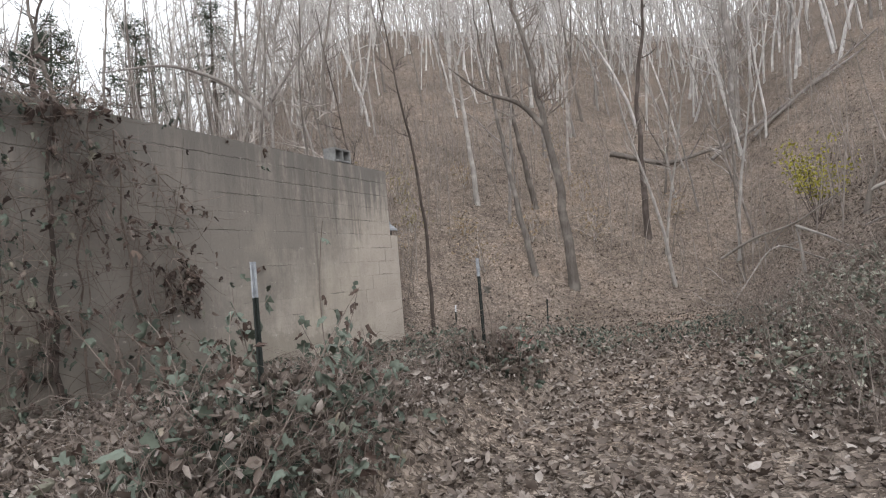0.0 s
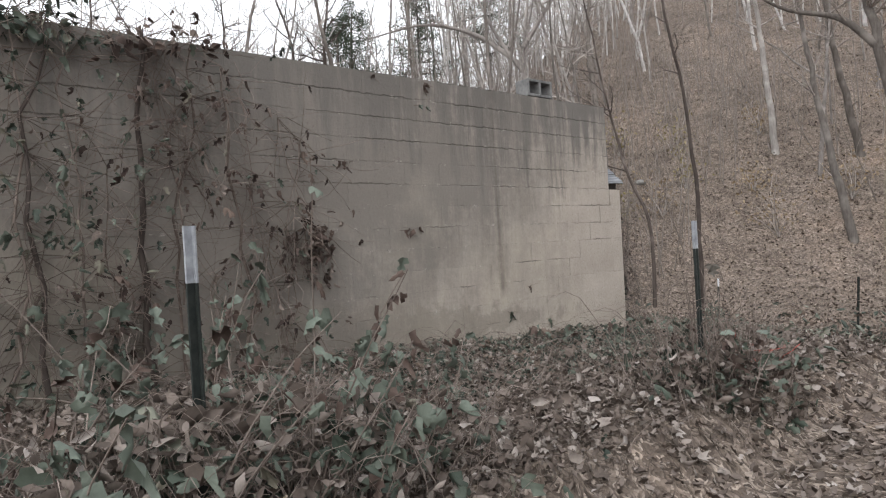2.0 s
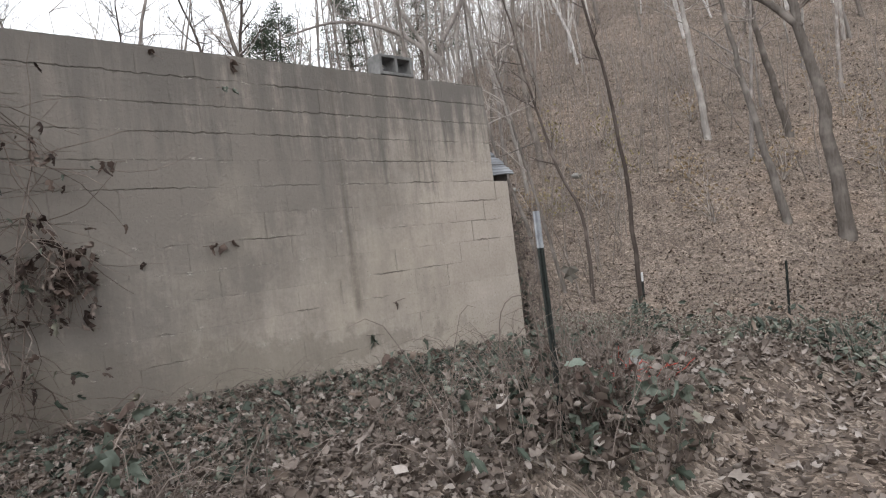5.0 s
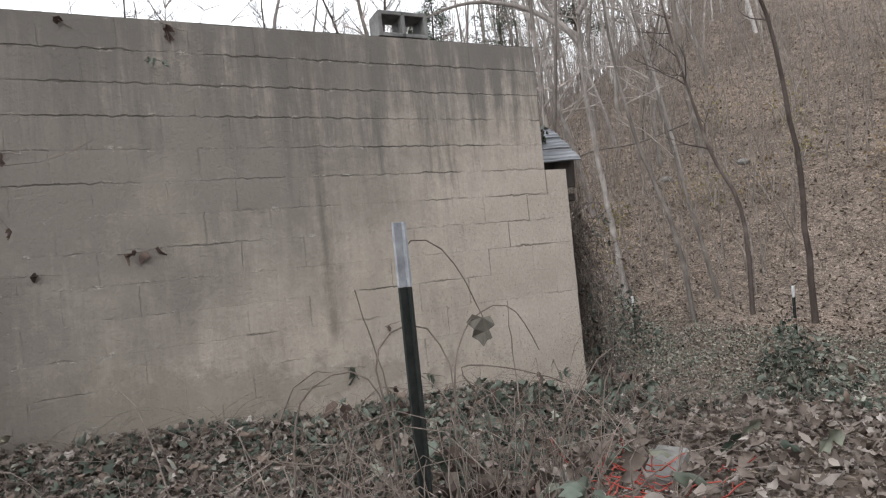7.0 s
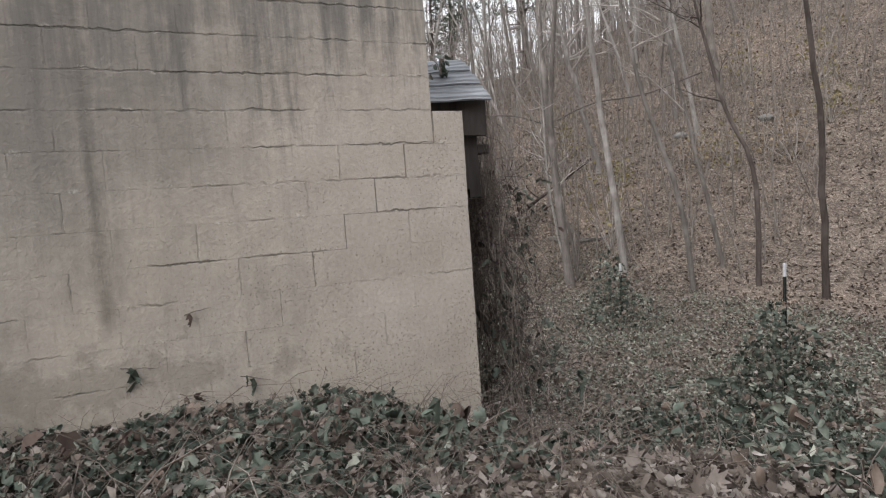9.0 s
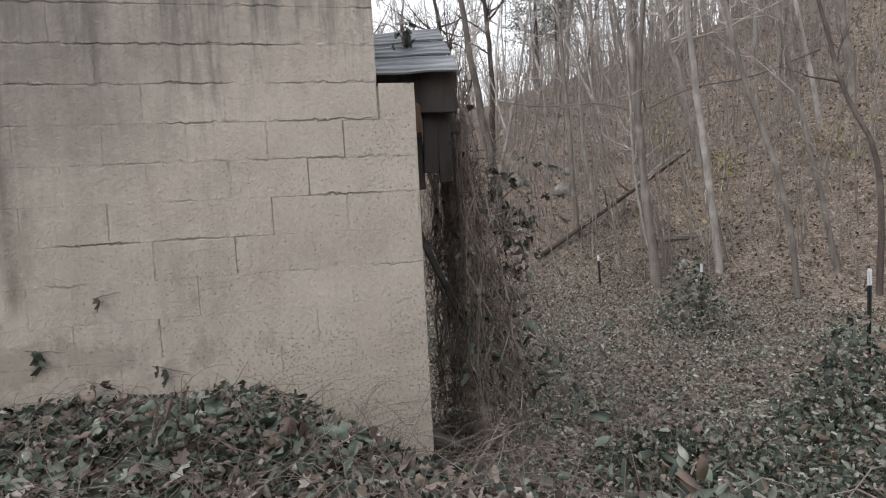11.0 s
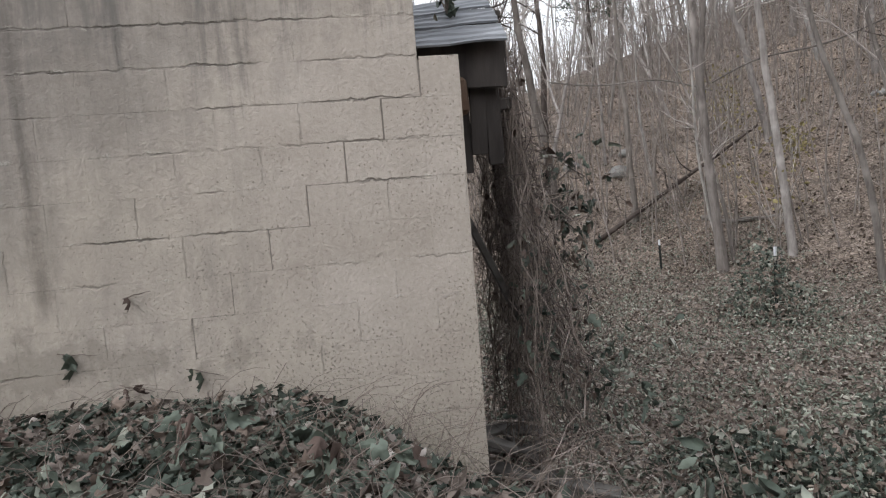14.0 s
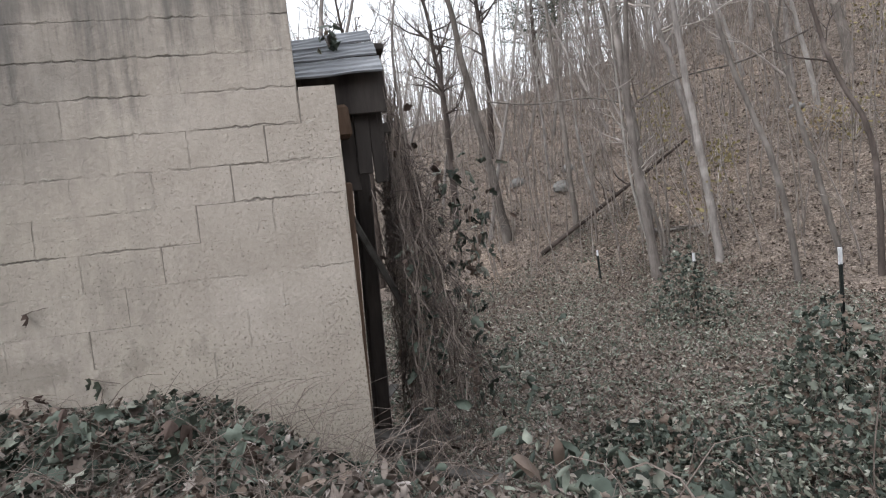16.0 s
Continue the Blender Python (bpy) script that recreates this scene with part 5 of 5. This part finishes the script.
# ---- fallen wood and brush on the slopes ----
def fallen(pts, radius, mat, label, seed, twigs=6):
    r = np.random.default_rng(seed)
    line = resample(pts, 14)
    base = line[0].copy()
    ob = new("fallen_log" if radius > 0.1 else "fallen_branch")
    ob.location = base
    t = Tubes(8)
    t.add(line - base + np.cumsum(r.normal(0, radius * 0.12, (14, 3)), axis=0), np.linspace(radius, radius * 0.45, 14))
    t.make("stem", mat, ob)
    for _ in range(twigs):
        k = int(r.integers(3, 13))
        c = Tubes(5)
        c.add(wander(line[k] - base, (r.normal(), r.normal(), abs(r.normal()) * 0.8), r.uniform(0.4, 1.4), 6, 0.25, r), np.linspace(radius * 0.4, 0.006, 7))
        c.make("side_branch", mat, ob)
    return tagged(ob, label, "fallen wood", "fallen wood")


def on_ground(pts, lift):
    return [(x, y, float(height(x, y)) + lift + dz) for x, y, dz in pts]


fallen(on_ground([(-1.8, 31.0, 0), (1.5, 31.6, 0), (5.8, 35.4, 0.2)], 0.18), 0.17, M_BARK_MID, "long dark fallen log lying across the slope", 1)
fallen(on_ground([(4.0, 33.5, 0), (8.0, 35, 0.2), (13.0, 36, 0.4)], 0.25), 0.13, M_BARK, "greyed fallen trunk high on the slope", 2, 14)
fallen(on_ground([(6.5, 34.5, 0.2), (10.0, 35.5, 0.4), (14.0, 37.5, 0.7)], 0.25), 0.11, M_DEADWOOD, "bleached fallen trunk high on the slope", 3, 14)
fallen([(-14.0, 6.3, float(height(-14.0, 6.3)) + 0.05), (-13.0, 9.0, 1.8), (-12.4, 10.5, 2.9)], 0.075, M_BARK_DARK, "dark fallen sapling leaning up the slope", 4, 3)
fallen(on_ground([(-11.9, 8.4, 0.35), (-11.6, 8.9, 0.05), (-11.0, 9.9, 0)], 0.06), 0.07, M_BARK_PALE, "pale fallen branch at a tree's foot", 5, 1)
for i in range(6):
    r = np.random.default_rng(600 + i)
    x, y = r.uniform(6.0, 11.5), r.uniform(0.5, 9.0)
    a = r.uniform(0, 6.28)
    ln = r.uniform(1.5, 3.6)
    fallen([(x, y, float(height(x, y)) + 0.5), (x + 0.5 * ln * math.cos(a), y + 0.5 * ln * math.sin(a), float(height(x, y)) + r.uniform(0.8, 1.4)), (x + ln * math.cos(a), y + ln * math.sin(a), float(height(x + ln * math.cos(a), y + ln * math.sin(a))) + r.uniform(0.4, 1.6))], r.uniform(0.018, 0.032), M_DEADWOOD if i % 3 else M_BARK_DARK, "dead grey branch lying over the brush heap", 700 + i, 9)

bush = new("yellow_bush")
bx, by = 7.9, 19.1
bush.location = (bx, by, float(height(bx, by)))
r = np.random.default_rng(91)
t = Tubes(4)
tips = []
for i in range(12):
    l = wander((r.normal(0, 0.2), r.normal(0, 0.2), -0.1), (r.normal(0, 0.3), r.normal(0, 0.3), 1), r.uniform(2.4, 3.6), 8, 0.08, r)
    t.add(l, np.linspace(0.018, 0.004, 9))
    tips.append(l[4:])
tagged(t.make("stem_tangle", M_BARK_DARK, bush), kind="stuff")
tips = np.concatenate(tips)
q = tips[r.integers(0, len(tips), 900)] + r.normal(0, 0.15, (900, 3))
leaves("foliage", q, r.uniform(0.06, 0.13, 900), M_YELLOW, "droop", 0.7, r, bush, 0.5)
tagged(bush, "leafy yellow-green shrub among bare brush", "shrub")

# thin saplings and twigs through the wood
r = np.random.default_rng(95)
t = Tubes(3)
for x, y in wood_spots(3000, 14, 85, r):
    h = r.uniform(1.2, 5.5)
    l = wander((x, y, float(height(x, y)) - 0.1), (r.normal(0, 0.12), r.normal(0, 0.12), 1), h, 6, 0.06, r)
    t.add(l, np.linspace(0.012 + 0.005 * h, 0.006, 7), 3)
    for _ in range(3):
        k = int(r.integers(2, 7))
        t.add(wander(l[k], (r.normal(), r.normal(), 0.8), h * 0.25, 3, 0.2, r), [0.01, 0.008, 0.006, 0.004], 3)
for _ in range(1100):
    x, y = r.uniform(-36, -7), r.uniform(3, 26)
    if -0.65 * x + 0.76 * y < 12.5:
        continue
    h = r.uniform(1.5, 5.0)
    l = wander((x, y, float(height(x, y)) - 0.1), (r.normal(0, 0.12), r.normal(0, 0.12), 1), h, 6, 0.06, r)
    t.add(l, np.linspace(0.010 + 0.004 * h, 0.005, 7), 3)
    for _ in range(4):
        k = int(r.integers(2, 7))
        t.add(wander(l[k], (r.normal(), r.normal(), 0.8), h * 0.28, 3, 0.2, r), [0.008, 0.007, 0.005, 0.003], 3)
tagged(t.make("saplings", M_TWIG), "thin bare saplings and twigs through the wood", "saplings", kind="stuff")

# shrubs that keep their tan leaves, and small yellow saplings
def leafy_sapling(x, y, tall, n, mat, seed, label, category="sapling"):
    r = np.random.default_rng(seed)
    ob = new("leafy_sapling")
    ob.location = (x, y, float(height(x, y)))
    t, tips = Tubes(4), []
    for i in range(9):
        l = wander((0, 0, -0.1), (r.normal(0, 0.3), r.normal(0, 0.3), 1), tall * r.uniform(0.6, 1.1), 8, 0.13, r)
        t = Tubes(4)
        t.add(l, np.linspace(0.016, 0.004, 9))
        t.make("stem", M_TWIG, ob)
        tips.append(l[3:])
    tips = np.concatenate(tips)
    q = tips[r.integers(0, len(tips), n)] + r.normal(0, 0.22, (n, 3))
    leaves("foliage", q, r.uniform(0.07, 0.13, n), mat, "droop", 0.7, r, ob, 0.6)
    return tagged(ob, label, category, "leafy saplings")


leafy_sapling(-14.6, 10.9, 2.2, 150, M_FADED, 1, "small sapling with sparse yellow leaves")
leafy_sapling(-10.6, 9.6, 3.2, 110, M_FADED, 2, "small sapling with sparse yellow leaves")
for i, (x, y, h) in enumerate([(-10.2, 13.9, 1.5), (-12.6, 17.6, 2.2), (-10.5, 18.7, 2.4), (-15.9, 11.9, 1.8), (-12.3, 11.4, 1.2), (-9.0, 17.0, 1.6)]):
    leafy_sapling(x, y, h, 120, M_FADED, 40 + i, "low brush with sparse yellowed leaves", "shrub")
rr = np.random.default_rng(66)
for i, (x, y) in enumerate([(-5.2, 16.4), (-3.9, 19.6), (-6.8, 18.2), (-1.2, 21.5), (-9.0, 15.2), (-2.4, 24.6), (-11.0, 13.6), (2.2, 26.0), (-8.2, 22.0), (-4.6, 26.5)]):
    leafy_sapling(x, y, rr.uniform(1.2, 2.6), 130, M_TAN, 20 + i, "low shrub still holding tan dead leaves", "shrub")


def pine(x, y, tall, seed):
    r = np.random.default_rng(seed)
    ob = new("pine_tree")
    ob.location = (x, y, float(height(x, y)))
    t = Tubes(7)
    trunk = wander((0, 0, -0.3), (r.normal(0, 0.03), r.normal(0, 0.03), 1), tall, 12, 0.02, r)
    t.add(trunk, np.linspace(0.20, 0.03, 13))
    t.make("trunk", M_BARK_DARK, ob)
    b, tips = Tubes(4), []
    for _ in range(70):
        k = int(r.integers(4, 13))
        a = r.uniform(0, 6.28)
        l = wander(trunk[k], (math.cos(a), math.sin(a), 0.15), (13.5 - k) * 0.30 + 0.4, 5, 0.12, r)
        b.add(l, np.linspace(0.03, 0.008, 6))
        tips.append(l[2:])
    tagged(b.make("limb_whorl", M_BARK_DARK, ob), kind="stuff")
    tips = np.concatenate(tips)
    q = tips[r.integers(0, len(tips), 6500)] + r.normal(0, 0.2, (6500, 3))
    leaves("needles", q, r.uniform(0.07, 0.15, 6500), M_PINE, "curl", 0.9, r, ob, 0.2)
    tagged(ob, "dark green pine among the bare trees", "tree", "pines on the ridge")


for i, (x, y, h) in enumerate([(-29, 25, 12), (-33.5, 14.5, 9), (-31, 20, 10), (-36, 17, 11)]):
    pine(x, y, h, 900 + i)

# bleached dead limbs standing out of the brush
def dead_limb(lines, radius, label, seed, mat=None):
    ob = new("dead_limb")
    base = np.array(lines[0][0])
    ob.location = base
    for i, pts in enumerate(lines):
        t = Tubes(7)
        t.add(resample(pts, 14) - base, np.linspace(radius * (1 if i == 0 else 0.7), radius * 0.25, 14))
        t.make("limb", mat or M_DEADWOOD, ob)
    tagged(ob, label, "fallen wood", "fallen wood")


dead_limb([[(12.76, 7.73, 2.2), (12.4, 7.9, 3.1), (12.17, 7.98, 3.55), (11.93, 8.0, 4.19)], [(11.93, 8.0, 4.1), (12.21, 7.81, 4.42), (12.77, 7.43, 4.63), (13.42, 7.03, 4.6), (14.6, 6.5, 4.2)]], 0.09, "bleached broken limb arching out of the brush", 1)
dead_limb([[(13.95, 7.03, 1.7), (12.45, 7.95, 2.43), (10.06, 8.99, 3.02)]], 0.08, "long fallen trunk resting across the brush", 2)
dead_limb([[(6.14, 6.91, 0.5), (6.1, 6.92, 1.3), (6.04, 6.94, 1.84)], [(4.49, 7.02, 1.2), (5.2, 7.01, 1.63), (6.04, 6.94, 1.84), (6.96, 6.77, 2.47)], [(6.04, 6.94, 1.8), (6.6, 6.5, 1.5), (7.0, 6.2, 1.2)]], 0.05, "pale forked dead branch caught in the brush", 3)
dead_limb([[(7.3, 6.7, 1.9), (7.42, 6.68, 2.48), (7.72, 6.55, 3.06)], [(7.42, 6.68, 2.4), (7.9, 6.6, 2.6), (8.6, 6.5, 2.5)]], 0.07, "broken pale stub above the brush", 4)
dead_limb([[(5.1, -1.9, 0.3), (5.29, -1.95, 0.52), (5.61, -2.04, 0.46), (6.11, -2.17, 0.55), (6.72, -2.44, 0.64), (7.33, -2.84, 0.78)]], 0.008, "long thin cane lying over the brambles", 5, M_VINE)

# ---- stones ----
for i, (x, y, s) in enumerate([(-16.6, 8.3, 0.36), (-18.7, 7.4, 0.34), (-17.4, 8.9, 0.24), (-10.7, 16.3, 0.2), (-12.5, 14.4, 0.2)]):
    b = bmesh.new()
    bmesh.ops.create_icosphere(b, subdivisions=2, radius=s)
    rr = np.random.default_rng(800 + i)
    for v in b.verts:
        v.co = Vector((v.co.x * 1.3, v.co.y, v.co.z * 0.7)) * (1 + 0.25 * noise.noise(v.co * 2.5 + Vector((i, 0, 0))))
    me = bpy.data.meshes.new("stone")
    b.to_mesh(me)
    b.free()
    me.materials.append(M_STONE)
    st = new("stone", me)
    st.location = (x, y, float(height(x, y)) + s * 0.05)
    tagged(st, "grey rough stone on the leafy slope", "stone", "stones on the slope")

lay_blocks()
